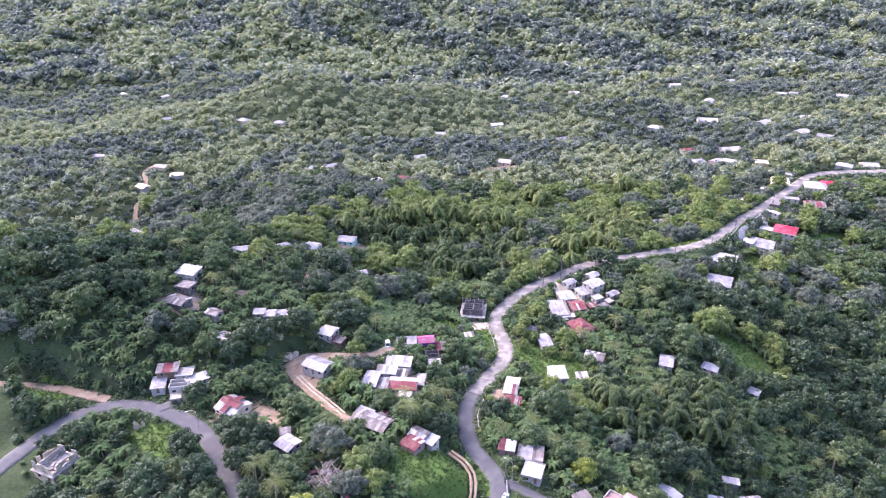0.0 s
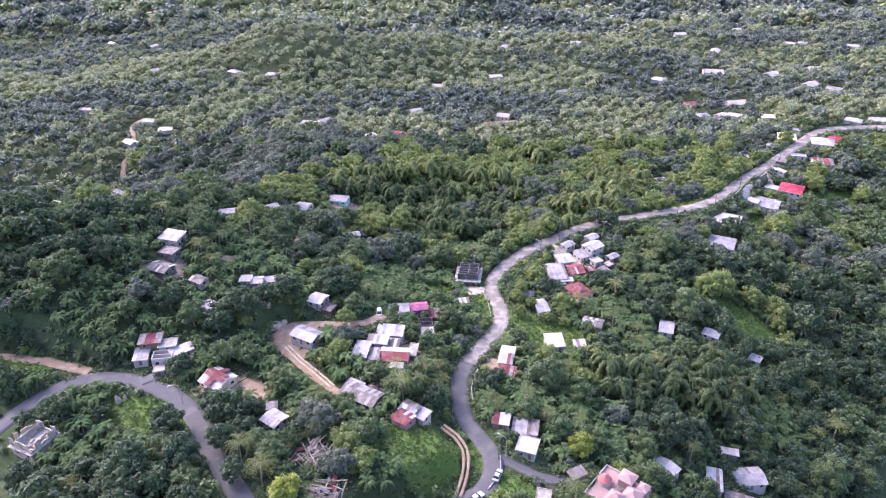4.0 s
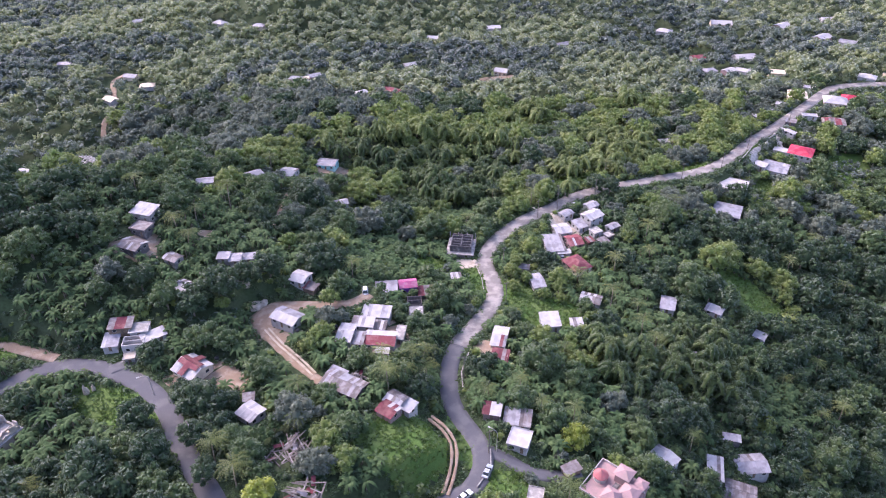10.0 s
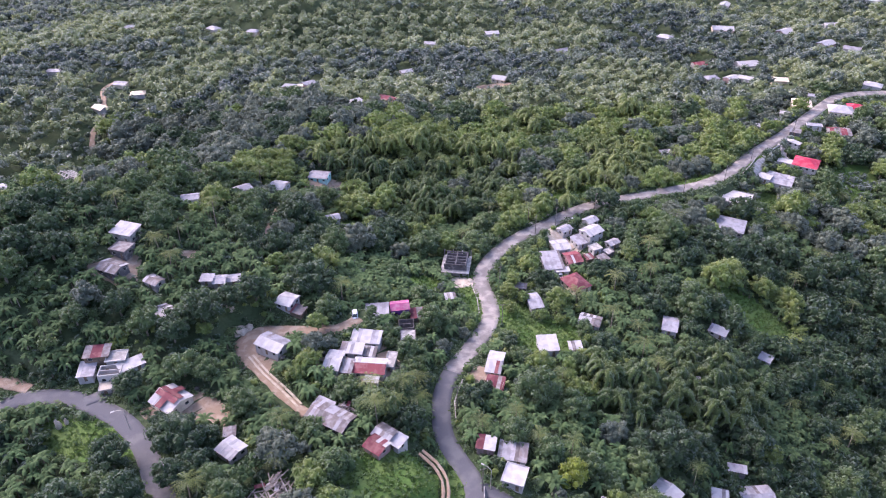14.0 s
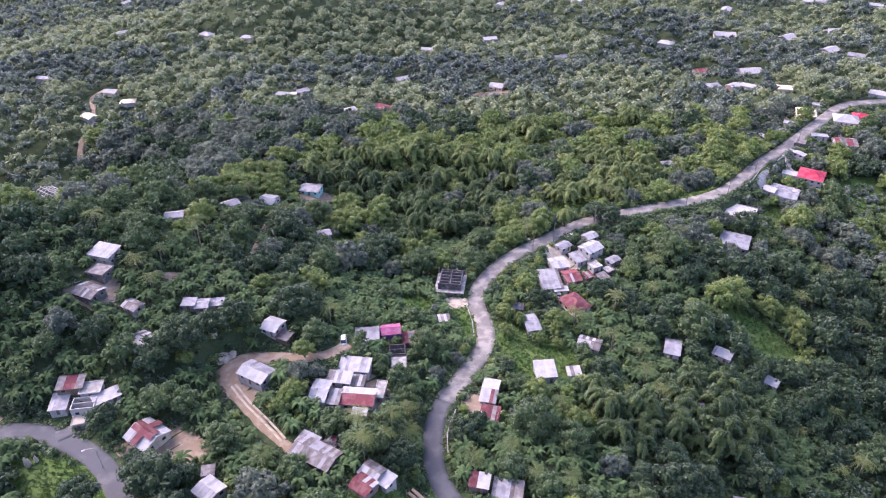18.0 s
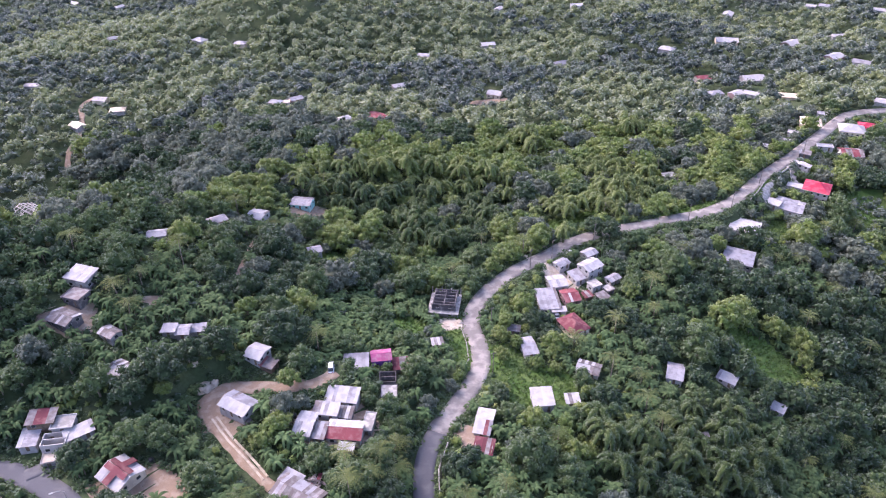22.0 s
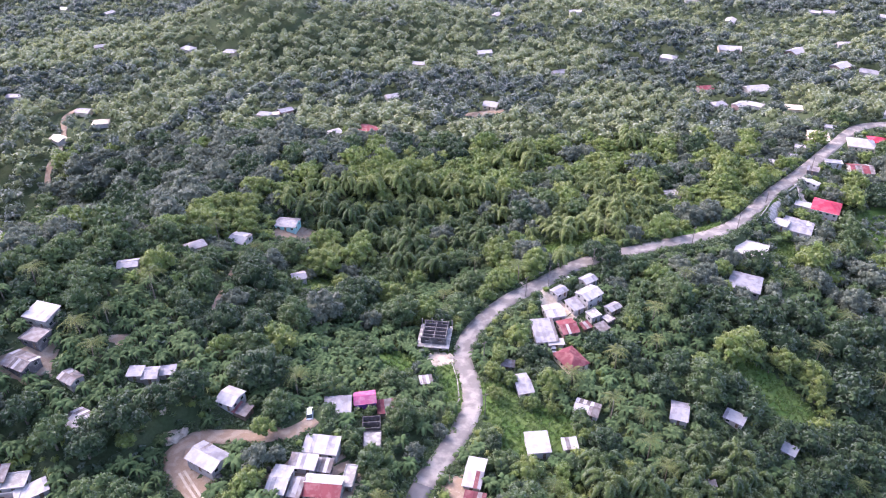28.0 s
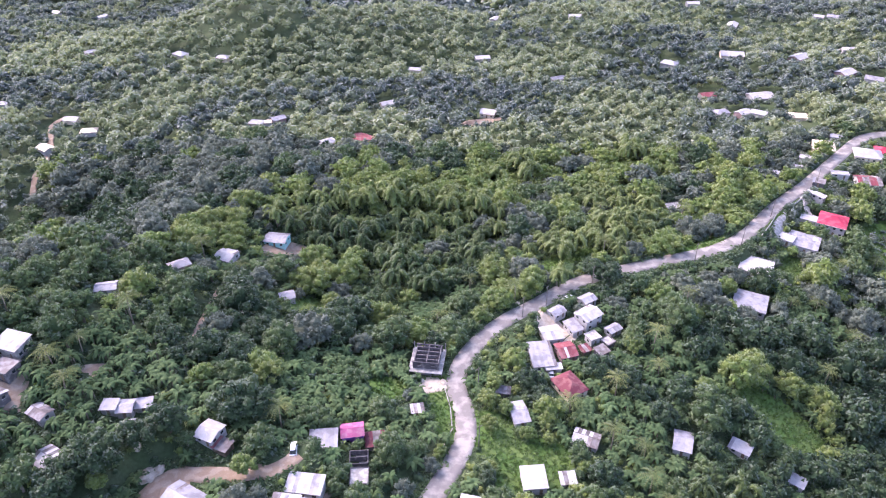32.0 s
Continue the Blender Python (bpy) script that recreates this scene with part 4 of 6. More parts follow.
# ---- unfinished two-storey building above the bend ----
def unfinished_building(x, y, w, d, rot):
    FOOTPRINTS.append((x, y, w + 1, d + 1, rot))
    ob = thing("unfinished_building", x, y, rot, "unfinished concrete building with bare upper walls and no roof", "building")
    t = 0.2
    for length, m in ((w, pose(-w / 2, -d / 2, 0)), (d, pose(w / 2, -d / 2, 0, 0, 0, 90)), (w, pose(w / 2, d / 2, 0, 0, 0, 180)), (d, pose(-w / 2, d / 2, 0, 0, 0, 270))):
        n = max(2, int(length / 3))
        holes = [((k + 0.5) * length / n - 0.6, (k + 0.5) * length / n + 0.6, 0.9, 2.1) for k in range(n)]
        part("lower_wall", wall_with_holes(length - 0.02, 2.9, t, holes, 4), M["concrete"], ob, at=m)
        part("upper_wall", wall_with_holes(length - 0.02, 2.5, t, holes, 0), M["raw"], ob, at=m @ pose(0, 0.3, 3.2))
    part("balcony_slab", boxes((-w / 2 - 1.2, w / 2 + 1.0, -d / 2 - 1.4, d / 2 + 0.6, 2.92, 3.18)), M["concrete"], ob)
    for k in range(4):
        part("beam", boxes((-w / 2 + 0.5, w / 2 - 0.5, -d / 2 + (k + 1) * d / 5 - 0.1, -d / 2 + (k + 1) * d / 5 + 0.1, 3.2, 5.75)), M["raw"], ob)
    part("middle_wall", boxes((-0.1, 0.1, -d / 2 + 0.5, d / 2 - 0.5, 3.2, 5.6)), M["raw"], ob)
    for i in range(4):
        for j in (-1, 1):
            cx = -w / 2 - 0.9 + i * (w + 1.6) / 3
            part("column", boxes((cx - 0.13, cx + 0.13, j * (d / 2 + 0.3) - 0.13, j * (d / 2 + 0.3) + 0.13, 3.18 if j > 0 else -1.5, 5.9 if j > 0 else 2.92)), M["concrete"], ob)
    return ob


unfinished_building(8.2, 229.5, 8.2, 9.0, -8)


# ---- bare timber frame of a house ----
def timber_frame(x, y, w, d, rot):
    """A house frame of pale posts, beams and rafters on low block walls, with no cladding."""
    FOOTPRINTS.append((x, y, w, d, rot))
    ob = thing("unfinished_house", x, y, rot, "unfinished house of bare pale timber framing", "house")
    for length, m in ((w, pose(-w / 2, -d / 2, 0)), (d, pose(w / 2, -d / 2, 0, 0, 0, 90)), (w, pose(w / 2, d / 2, 0, 0, 0, 180)), (d, pose(-w / 2, d / 2, 0, 0, 0, 270))):
        part("block_wall", wall_with_holes(length - 0.02, 1.6, 0.18, [(length * 0.4, length * 0.4 + 1.0, 0.1, 1.5)], 3), M["concrete"], ob, at=m)
    nx = 5
    for i in range(nx + 1):
        cx = -w / 2 + 0.1 + i * (w - 0.2) / nx
        for sy in (-1, 1):
            part("post", boxes((cx - 0.1, cx + 0.1, sy * (d / 2 - 0.12) - 0.1, sy * (d / 2 - 0.12) + 0.1, 1.6, 3.1)), M["white"], ob)
            run, rise = d / 2 + 0.3, 1.5
            pitch = math.degrees(math.atan2(rise, run))
            part("rafter", boxes((-0.09, 0.09, 0, math.hypot(run, rise), -0.12, 0.06)), M["white"], ob, at=pose(cx, sy * run, 3.1, 0, 0, 0 if sy < 0 else 180) @ pose(0, 0, 0, pitch))
    for k in range(3):
        for sy in (-1, 1):
            yy, zz = sy * (d / 2 + 0.25) * (1 - k / 3), 3.17 + 1.5 * k / 3
            part("purlin", boxes((-w / 2 - 0.2, w / 2 + 0.2, yy - 0.09, yy + 0.09, zz, zz + 0.14)), M["white"], ob)
    part("ridge_beam", boxes((-w / 2 - 0.2, w / 2 + 0.2, -0.09, 0.09, 4.62, 4.8)), M["white"], ob)
    return ob


timber_frame(-131.5, 244.5, 9.0, 7.0, -35)


# ---- pink villa ----
def villa(x, y, rot):
    FOOTPRINTS.append((x, y, 13, 13, rot))
    ob = thing("villa", x, y, rot, "large pink villa with hipped tile roofs and a round turret", "house", z=-3.6)
    ob.scale = (0.88, 0.88, 0.88)
    def block(x0, x1, y0, y1, h, mat, wins=True):
        for length, m in ((x1 - x0, pose(x0, y0, 0)), (y1 - y0, pose(x1, y0, 0, 0, 0, 90)), (x1 - x0, pose(x1, y1, 0, 0, 0, 180)), (y1 - y0, pose(x0, y1, 0, 0, 0, 270))):
            n = max(1, int(length / 3))
            holes = [((k + 0.5) * length / n - 0.6, (k + 0.5) * length / n + 0.6, h - 2.0, h - 0.8) for k in range(n)] if wins else []
            part("wall", wall_with_holes(length - 0.01, h, 0.2, holes, 5), M[mat], ob, at=m)
            for a, b, c, e in holes:
                win = part("window", boxes((a, b, 0.03, 0.1, c, c + 0.07), (a, b, 0.03, 0.1, e - 0.07, e), ((a + b) / 2 - 0.04, (a + b) / 2 + 0.04, 0.03, 0.1, c + 0.07, e - 0.07)), M["white"], ob, at=m)
                part("pane", boxes((a, b, 0.12, 0.14, c, e)), M["glass"], win)
    block(-7, 7, -6, 6.5, 3.2, "pink")
    part("terrace", boxes((-7.4, 7.4, -6.4, 6.9, 3.22, 3.45)), M["pink"], ob)
    part("parapet", boxes((-7.4, 7.4, -6.4, -6.2, 3.45, 4.2), (-7.4, -7.2, -6.2, 6.7, 3.45, 4.2), (-7.2, 2.0, 6.7, 6.9, 3.45, 4.2)), M["white"], ob)
    for x0, x1, y0, y1, top, rise in ((-1.5, 2.8, 2.2, 6.4, 6.4, 1.0), (2.2, 6.8, -2.2, 2.6, 5.4, 1.4), (-1.0, 3.4, -6.0, -1.6, 5.4, 1.6), (4.2, 7.0, 3.4, 6.2, 5.2, 0.9)):
        part("upper_room", boxes((x0 + 0.2, x1 - 0.2, y0 + 0.2, y1 - 0.2, 3.45, top)), M["pink" if top > 6 else "white"], ob)
        v, f = hip_roof(x1 - x0, y1 - y0, rise, 0.3)
        part("roof", (v, f), M["pink"], ob, "pink tiled hipped roof", at=pose((x0 + x1) / 2, (y0 + y1) / 2, top + 0.12))
    n = 12
    ring = [(1.9 * math.cos(2 * math.pi * k / n), 1.9 * math.sin(2 * math.pi * k / n)) for k in range(n)]
    part("turret", ([(a, b, 3.45) for a, b in ring] + [(a, b, 5.2) for a, b in ring], [(k, (k + 1) % n, n + (k + 1) % n, n + k) for k in range(n)]), M["white"], ob, at=pose(-4.6, 0.6, 0))
    part("turret_roof", ([(a * 1.15, b * 1.15, 5.22) for a, b in ring] + [(a * 1.15, b * 1.15, 5.1) for a, b in ring] + [(0, 0, 7.0)],
                         [(k, (k + 1) % n, 2 * n) for k in range(n)] + [(n + k, n + (k + 1) % n, (k + 1) % n, k) for k in range(n)] + [tuple(range(2 * n - 1, n - 1, -1))]), M["rose"], ob, "round red-pink pointed roof", at=pose(-4.6, 0.6, 0))
    part("stair_slot", boxes((-0.6, 0.8, -1.4, 2.0, 3.46, 3.7)), M["raw"], ob)
    for k in range(6):
        part("railing_post", boxes((7.2, 7.35, -6 + k * 2.4, -5.85 + k * 2.4, 3.45, 4.4)), M["white"], ob)
    return ob


villa(42.0, 115.6, -40)


# ---- vehicles ----
def loft(sections):
    """A closed skin through sections of equal length."""
    k = len(sections[0])
    verts = [p for s in sections for p in s]
    faces = [(j * k + i, j * k + (i + 1) % k, (j + 1) * k + (i + 1) % k, (j + 1) * k + i) for j in range(len(sections) - 1) for i in range(k)]
    return verts, faces + [tuple(range(k - 1, -1, -1)), tuple((len(sections) - 1) * k + i for i in range(k))]


def car(x, y, z, rot, mat, label, van=False):
    ob = thing("van" if van else "car", x, y, rot, label, "vehicle", "parked cars", z)
    def ring(px, w, lo, hi):
        return [(px, -w, lo), (px, w, lo), (px, w * 1.02, (lo + hi) / 2), (px, w * 0.9, hi), (px, -w * 0.9, hi), (px, -w * 1.02, (lo + hi) / 2)]
    part("body", loft([ring(-2.15, 0.75, 0.35, 0.8), ring(-1.9, 0.84, 0.25, 0.95), ring(0.6, 0.85, 0.25, 0.95), ring(1.7, 0.83, 0.25, 0.85), ring(2.15, 0.72, 0.35, 0.68)]), M[mat], ob)
    a, b = (-1.95, 1.4) if van else (-1.6, 0.9)
    part("windscreen", loft([ring(a, 0.76, 0.93, 0.96), ring(a + 0.45, 0.68, 0.93, 1.42 if not van else 1.8), ring(b - 0.75, 0.68, 0.93, 1.42 if not van else 1.8), ring(b, 0.76, 0.93, 0.96)]), M["glass"], ob)
    part("roof", boxes((a + 0.5, b - 0.8, -0.6, 0.6, 1.42 if not van else 1.8, 1.47 if not van else 1.86)), M[mat], ob)
    for sx in (-1.35, 1.35):
        for sy in (-0.78, 0.78):
            n = 12
            def disc(r, y0, y1):
                c = [(r * math.cos(2 * math.pi * k / n), y0, r * math.sin(2 * math.pi * k / n)) for k in range(n)]
                return loft([c, [(p, y1, q) for p, _, q in c]])
            wheel = part("wheel", disc(0.31, -0.1, 0.1), M["rubber"], ob, "black rubber tyre", at=pose(sx, sy, 0.31))
            part("rim", disc(0.18, -0.12, 0.12), M["chrome"], wheel)
    for sy in (-0.55, 0.55):
        part("headlight", boxes((2.08, 2.18, sy - 0.15, sy + 0.15, 0.55, 0.68)), M["chrome"], ob)
        part("tail_light", boxes((-2.2, -2.1, sy - 0.14, sy + 0.14, 0.65, 0.8)), M["scarlet"], ob)
    return ob


car(5.6, 110.8, 3.0, 42, "carwhite", "white car parked at the road edge")
car(11.3, 117.9, 2.9, 66, "cargrey", "silver car parked at the bend")
car(56.2, 261.0, -7.6, 36, "carwhite", "white car parked beside the ridge road")
car(46.2, 227.0, -10.3, 80, "cargrey", "silver car parked before a house")
car(-23.2, 181.4, 9.6, 95, "carwhite", "white van parked in an earth yard", van=True)


# ---- poles and wires ----
POLES = [(22.2, 195.0), (23.2, 219), (48.2, 257.2), (39.5, 251.2), (66.0, 269.0), (129.6, 297.2), (108, 286), (6.6, 151.5), (12.0, 124.0), (-57.5, 117.5), (150, 319.5), (181, 347)]
pole_tops = []
for k, (x, y) in enumerate(POLES):
    ob = thing("utility_pole", x, y, (20, 30, 55, 40, 30, 50, 30, 0, 20, -50, 45, 45)[k], "grey wooden utility pole with a crossarm", "pole", "roadside poles")
    n = 8
    ring = lambda r, z: [(r * math.cos(2 * math.pi * i / n), r * math.sin(2 * math.pi * i / n), z) for i in range(n)]
    part("shaft", loft([ring(0.16, -1), ring(0.1, 8.5)]), M["pole"], ob)
    arm = part("crossarm", boxes((-0.8, 0.8, -0.06, 0.06, 7.9, 8.02)), M["pole"], ob)
    for sx in (-0.7, 0, 0.7):
        part("insulator", boxes((sx - 0.05, sx + 0.05, -0.05, 0.05, 8.02, 8.18)), M["concrete"], arm)
    pole_tops.append((x, y, float(ground_height(x, y)) + 8.1))
for a, b in ((0, 1), (1, 3), (3, 2), (2, 4), (4, 6), (6, 5), (5, 10), (10, 11), (0, 7), (7, 8)):
    p, q = np.array(pole_tops[a]), np.array(pole_tops[b])
    curve = bpy.data.curves.new("wire", "CURVE")
    curve.dimensions, curve.bevel_depth, curve.bevel_resolution = "3D", 0.015, 0
    sp = curve.splines.new("POLY")
    sp.points.add(12)
    for i in range(13):
        u = i / 12
        c = p + (q - p) * u
        sp.points[i].co = (c[0], c[1], c[2] - 4 * u * (1 - u) * 0.02 * np.linalg.norm(q - p), 1)
    curve.materials.append(M["black"])
    tagged(new("power_line", curve), "thin dark power line between poles", "wire", "power lines")


def street_lamp(x, y, rot):
    """A lamp on a slim pole with a long curved arm and a flat head."""
    ob = thing("street_lamp", x, y, rot, "slim grey street lamp with a curved arm", "street lamp", "street lamps")
    n = 8
    def ring_at(r, z):
        return [(r * math.cos(2 * math.pi * i / n), r * math.sin(2 * math.pi * i / n), z) for i in range(n)]
    part("pole", loft([ring_at(0.11, -1), ring_at(0.07, 6.5)]), M["concrete"], ob)
    bend_points = [(0.0, 6.45), (0.5, 7.0), (1.2, 7.3), (2.0, 7.4)]
    for (x0, z0), (x1, z1) in zip(bend_points[:-1], bend_points[1:]):
        part("arm", boxes((0, math.hypot(x1 - x0, z1 - z0) + 0.03, -0.05, 0.05, -0.05, 0.05)), M["concrete"], ob, at=pose(x0, 0, z0, 0, -math.degrees(math.atan2(z1 - z0, x1 - x0)), 0))
    part("lamp_head", boxes((1.95, 2.7, -0.16, 0.16, 7.33, 7.47)), M["white"], ob, "pale flat lamp head")
    return ob


street_lamp(14.0, 124.8, 150)
street_lamp(-72.3, 134.1, -150)


# ---- yard walls, strips, rocks, heaps and water tanks ----
def low_wall(points, label, h=1.3, mat="white"):
    ob = thing("yard_wall", points[0][0], points[0][1], 0, label, "wall", "yard walls")
    for (x0, y0), (x1, y1) in zip(points[:-1], points[1:]):
        n = max(1, round(math.hypot(x1 - x0, y1 - y0) / 3))
        for k in range(n):
            ax, ay, bx, by = x0 + (x1 - x0) * k / n, y0 + (y1 - y0) * k / n, x0 + (x1 - x0) * (k + 1) / n, y0 + (y1 - y0) * (k + 1) / n
            length, z = math.hypot(bx - ax, by - ay), float(ground_height((ax + bx) / 2, (ay + by) / 2)) - ob.location.z
            at = pose(ax - ob.location.x, ay - ob.location.y, z, 0, 0, math.degrees(math.atan2(by - ay, bx - ax)))
            part("wall_panel", boxes((0, length, -0.1, 0.1, -1.5, h)), M[mat], ob, at=at)
            part("coping", boxes((0, length, -0.14, 0.14, h, h + 0.08)), M["concrete"], ob, at=at)
    return ob


low_wall([(157.6, 324.2), (164, 329.6), (169.8, 335.1)], "white-painted yard wall beside the road", 0.6)
low_wall([(169.8, 334.4), (168.7, 327.6), (165.5, 324.3)], "white-painted wall beside a driveway", 0.6)
low_wall([(171.9, 335.6), (171.9, 327.6)], "white-painted wall beside a driveway", 0.6)
low_wall([(173.6, 336.0), (177.1, 334.6), (180.1, 332.9)], "white-painted wall of a walled garden", 0.6)
driveway = thing("driveway", 170.4, 331, 0, "pale concrete driveway down to a red-roofed house", "driveway")
for k in range(5):
    y0, y1 = 327.4 + 1.8 * k, 329.15 + 1.8 * k
    z0, z1 = float(ground_height(170.3, y0)), float(ground_height(170.3, y1))
    v = [(169.0 - 170.4, y0 - 331, z0 + 0.25), (171.6 - 170.4, y0 - 331, z0 + 0.25), (171.6 - 170.4, y1 - 331, z1 + 0.25), (169.0 - 170.4, y1 - 331, z1 + 0.25)]
    v = [(a, c, e - driveway.location.z) for a, c, e in v]
    v += [(a, c, e - 0.7) for a, c, e in v]
    part("slab", (v, [(0, 1, 2, 3), (7, 6, 5, 4), (0, 4, 5, 1), (1, 5, 6, 2), (2, 6, 7, 3), (3, 7, 4, 0)]), M["concrete"], driveway)
earth_patch(152.6, 316, 8.5, 2.0, 54, "pale paved apron between road and house", "concrete")
low_wall([(140.5, 304.5), (147, 312.5), (153, 321)], "low pale retaining wall along the road", 0.9, "concrete")
low_wall([(12.5, 125), (12.2, 119), (8.6, 113.6)], "low pale wall along the road edge", 0.5, "concrete")
low_wall([(6.2, 146), (6.0, 154), (8.4, 163)], "low pale retaining wall at the road edge", 0.6, "concrete")
low_wall([(12.6, 194), (15.2, 202), (14.8, 211), (13.2, 219)], "low pale kerb wall on the road's edge", 0.2, "stone")
strip_line = smooth_line([(-50.3, 163.5, 0), (-45, 157, 0), (-39, 151, 0), (-34, 145.5, 0)], 3.0)
strips = thing("concrete_strips", -45, 157, 0, "pair of pale concrete wheel strips on an earth lane", "driveway")
for sy in (-0.6, 0.6):
    for a, b in zip(strip_line[:-1], strip_line[1:]):
        t = (b - a) / np.linalg.norm(b - a)
        c = (a + b) / 2
        cx, cy = c[0] + t[1] * sy, c[1] - t[0] * sy
        half = np.linalg.norm(b - a) / 2 + 0.04
        part("strip", boxes((-half, half, -0.28, 0.28, -0.2, 0.1)), M["stone"], strips,
             at=pose(cx + 45, cy - 157, float(nearest(YARD, cx, cy)[1][0]) + 0.05 - strips.location.z, 0, 0, math.degrees(math.atan2(t[1], t[0]))))


def heap(name, x, y, r, h, mat, label, category, seed):
    """A rounded rock or a tipped heap."""
    rng = np.random.RandomState(seed)
    bm = bmesh.new()
    bmesh.ops.create_icosphere(bm, subdivisions=3, radius=1)
    for v in bm.verts:
        n = noise.noise(v.co * 1.7 + Vector((seed, 0, 0))) * 0.35 + noise.noise(v.co * 5 + Vector((0, seed, 0))) * 0.1
        v.co = Vector((v.co.x * r, v.co.y * r * 0.8, max(v.co.z, -0.3) * h)) * (1 + n)
    me = bpy.data.meshes.new(name)
    bm.to_mesh(me)
    bm.free()
    me.materials.append(M[mat])
    ob = new(name, me)
    ob.matrix_basis = pose(x, y, float(ground_height(x, y)), 0, 0, seed * 40)
    return tagged(ob, label, category, "rocks and heaps")


for k, (x, y, r, h) in enumerate([(-55.6, 173.6, 2.5, 1.5), (-53.4, 175.4, 1.5, 1.2), (-58.6, 178.0, 1.5, 1.5)]):
    heap("boulder", x, y, r, h, "stone", "big pale limestone boulder beside an earth yard", "rock", k + 1)
for k, (x, y, r, h) in enumerate([(-90.2, 135.5, 0.8, 2.6), (-88.6, 136.4, 0.5, 1.8)]):
    heap("limestone_outcrop", x, y, r, h, "stone", "narrow pale limestone outcrop standing in grass", "rock", k + 31)
for k, (x, y, r, h) in enumerate([(43, 263.2, 1.6, 0.8), (54, 271.5, 1.8, 0.5), (12.8, 221.5, 1.3, 0.6), (10.8, 218.6, 1.0, 0.5), (8.4, 219.4, 1.2, 0.5), (38.5, 258.8, 1.1, 0.5), (6.3, 222.0, 1.1, 0.5), (46.5, 265.5, 1.0, 0.5)]):
    heap("marl_mound", x, y, r, h, "stone", "tipped mound of pale marl at the roadside", "mound", k + 5)


def tank(x, y, z, r=0.6, h=1.4, mat="black"):
    ob = thing("water_tank", x, y, 0, "black plastic water tank with ribs and lid", "water tank", "water tanks", z)
    n = 14
    def ring(rr, zz):
        return [(rr * math.cos(2 * math.pi * i / n), rr * math.sin(2 * math.pi * i / n), zz) for i in range(n)]
    part("shell", loft([ring(r, 0), ring(r, h * 0.3), ring(r * 1.05, h * 0.33), ring(r, h * 0.36), ring(r, h * 0.64), ring(r * 1.05, h * 0.67), ring(r, h * 0.7), ring(r, h * 0.85), ring(r * 0.5, h)]), M[mat], ob)
    part("lid", loft([ring(r * 0.3, h), ring(r * 0.3, h + 0.1)]), M[mat], ob)
    return ob


tank(-40.6, 160.6, None, 0.75, 1.8)
tank(-30.2, 163.8, None)
tank(58.6, 254.2, None)
tank(13.0, 140.6, None)
tank(-60, 147.5, None)


# ---- plants ----
def ico(level):
    bm = bmesh.new()
    bmesh.ops.create_icosphere(bm, subdivisions=level, radius=1)
    v = np.array([p.co[:] for p in bm.verts])
    f = np.array([[p.index for p in q.verts] for q in bm.faces])
    bm.free()
    return v, f


ICO1 = ico(1)
OCTA = (np.array([(1, 0, 0), (0, 1, 0), (-1, 0, 0), (0, -1, 0), (0, 0, 1), (0, 0, -1)], float), np.array([(0, 1, 4), (1, 2, 4), (2, 3, 4), (3, 0, 4), (1, 0, 5), (2, 1, 5), (3, 2, 5), (0, 3, 5)]))


def merge(pieces):
    """Joins (verts, tris) pieces."""
    v, f, n = [], [], 0
    for a, b in pieces:
        v.append(a)
        f.append(np.asarray(b) + n)
        n += len(a)
    return np.concatenate(v), np.concatenate(f)


def sprays(rng, centres, normals, size, loose=0.4):
    """Leaf sprays: small pointed blades at the centres, facing roughly along the normals."""
    n = len(centres)
    nrm = normals + rng.normal(0, loose, (n, 3))
    nrm /= np.linalg.norm(nrm, axis=1)[:, None]
    u = np.cross(nrm, rng.normal(0, 1, (n, 3)))
    u /= np.linalg.norm(u, axis=1)[:, None] + 1e-9
    w = np.cross(nrm, u)
    s = (size * rng.uniform(0.55, 1.35, n))[:, None]
    v = np.stack([centres - u * s * 0.5 - w * s * 0.38, centres - u * s * 0.5 + w * s * 0.38, centres + u * s * 0.75 - [0, 0, 0.15] * s], 1).reshape(-1, 3)
    return v, np.arange(3 * n).reshape(-1, 3)


def stem(points, radii, sides=5):
    """A tapered limb through the points."""
    rings = []
    for p, r in zip(points, radii):
        a = np.arange(sides) * 2 * np.pi / sides
        rings.append(np.column_stack([p[0] + r * np.cos(a), p[1] + r * np.sin(a), np.full(sides, p[2])]))
    v = np.concatenate(rings)
    f = []
    for j in range(len(points) - 1):
        for i in range(sides):
            a, b = j * sides + i, j * sides + (i + 1) % sides
            f += [(a, b, b + sides), (a, b + sides, a + sides)]
    return v, np.array(f)


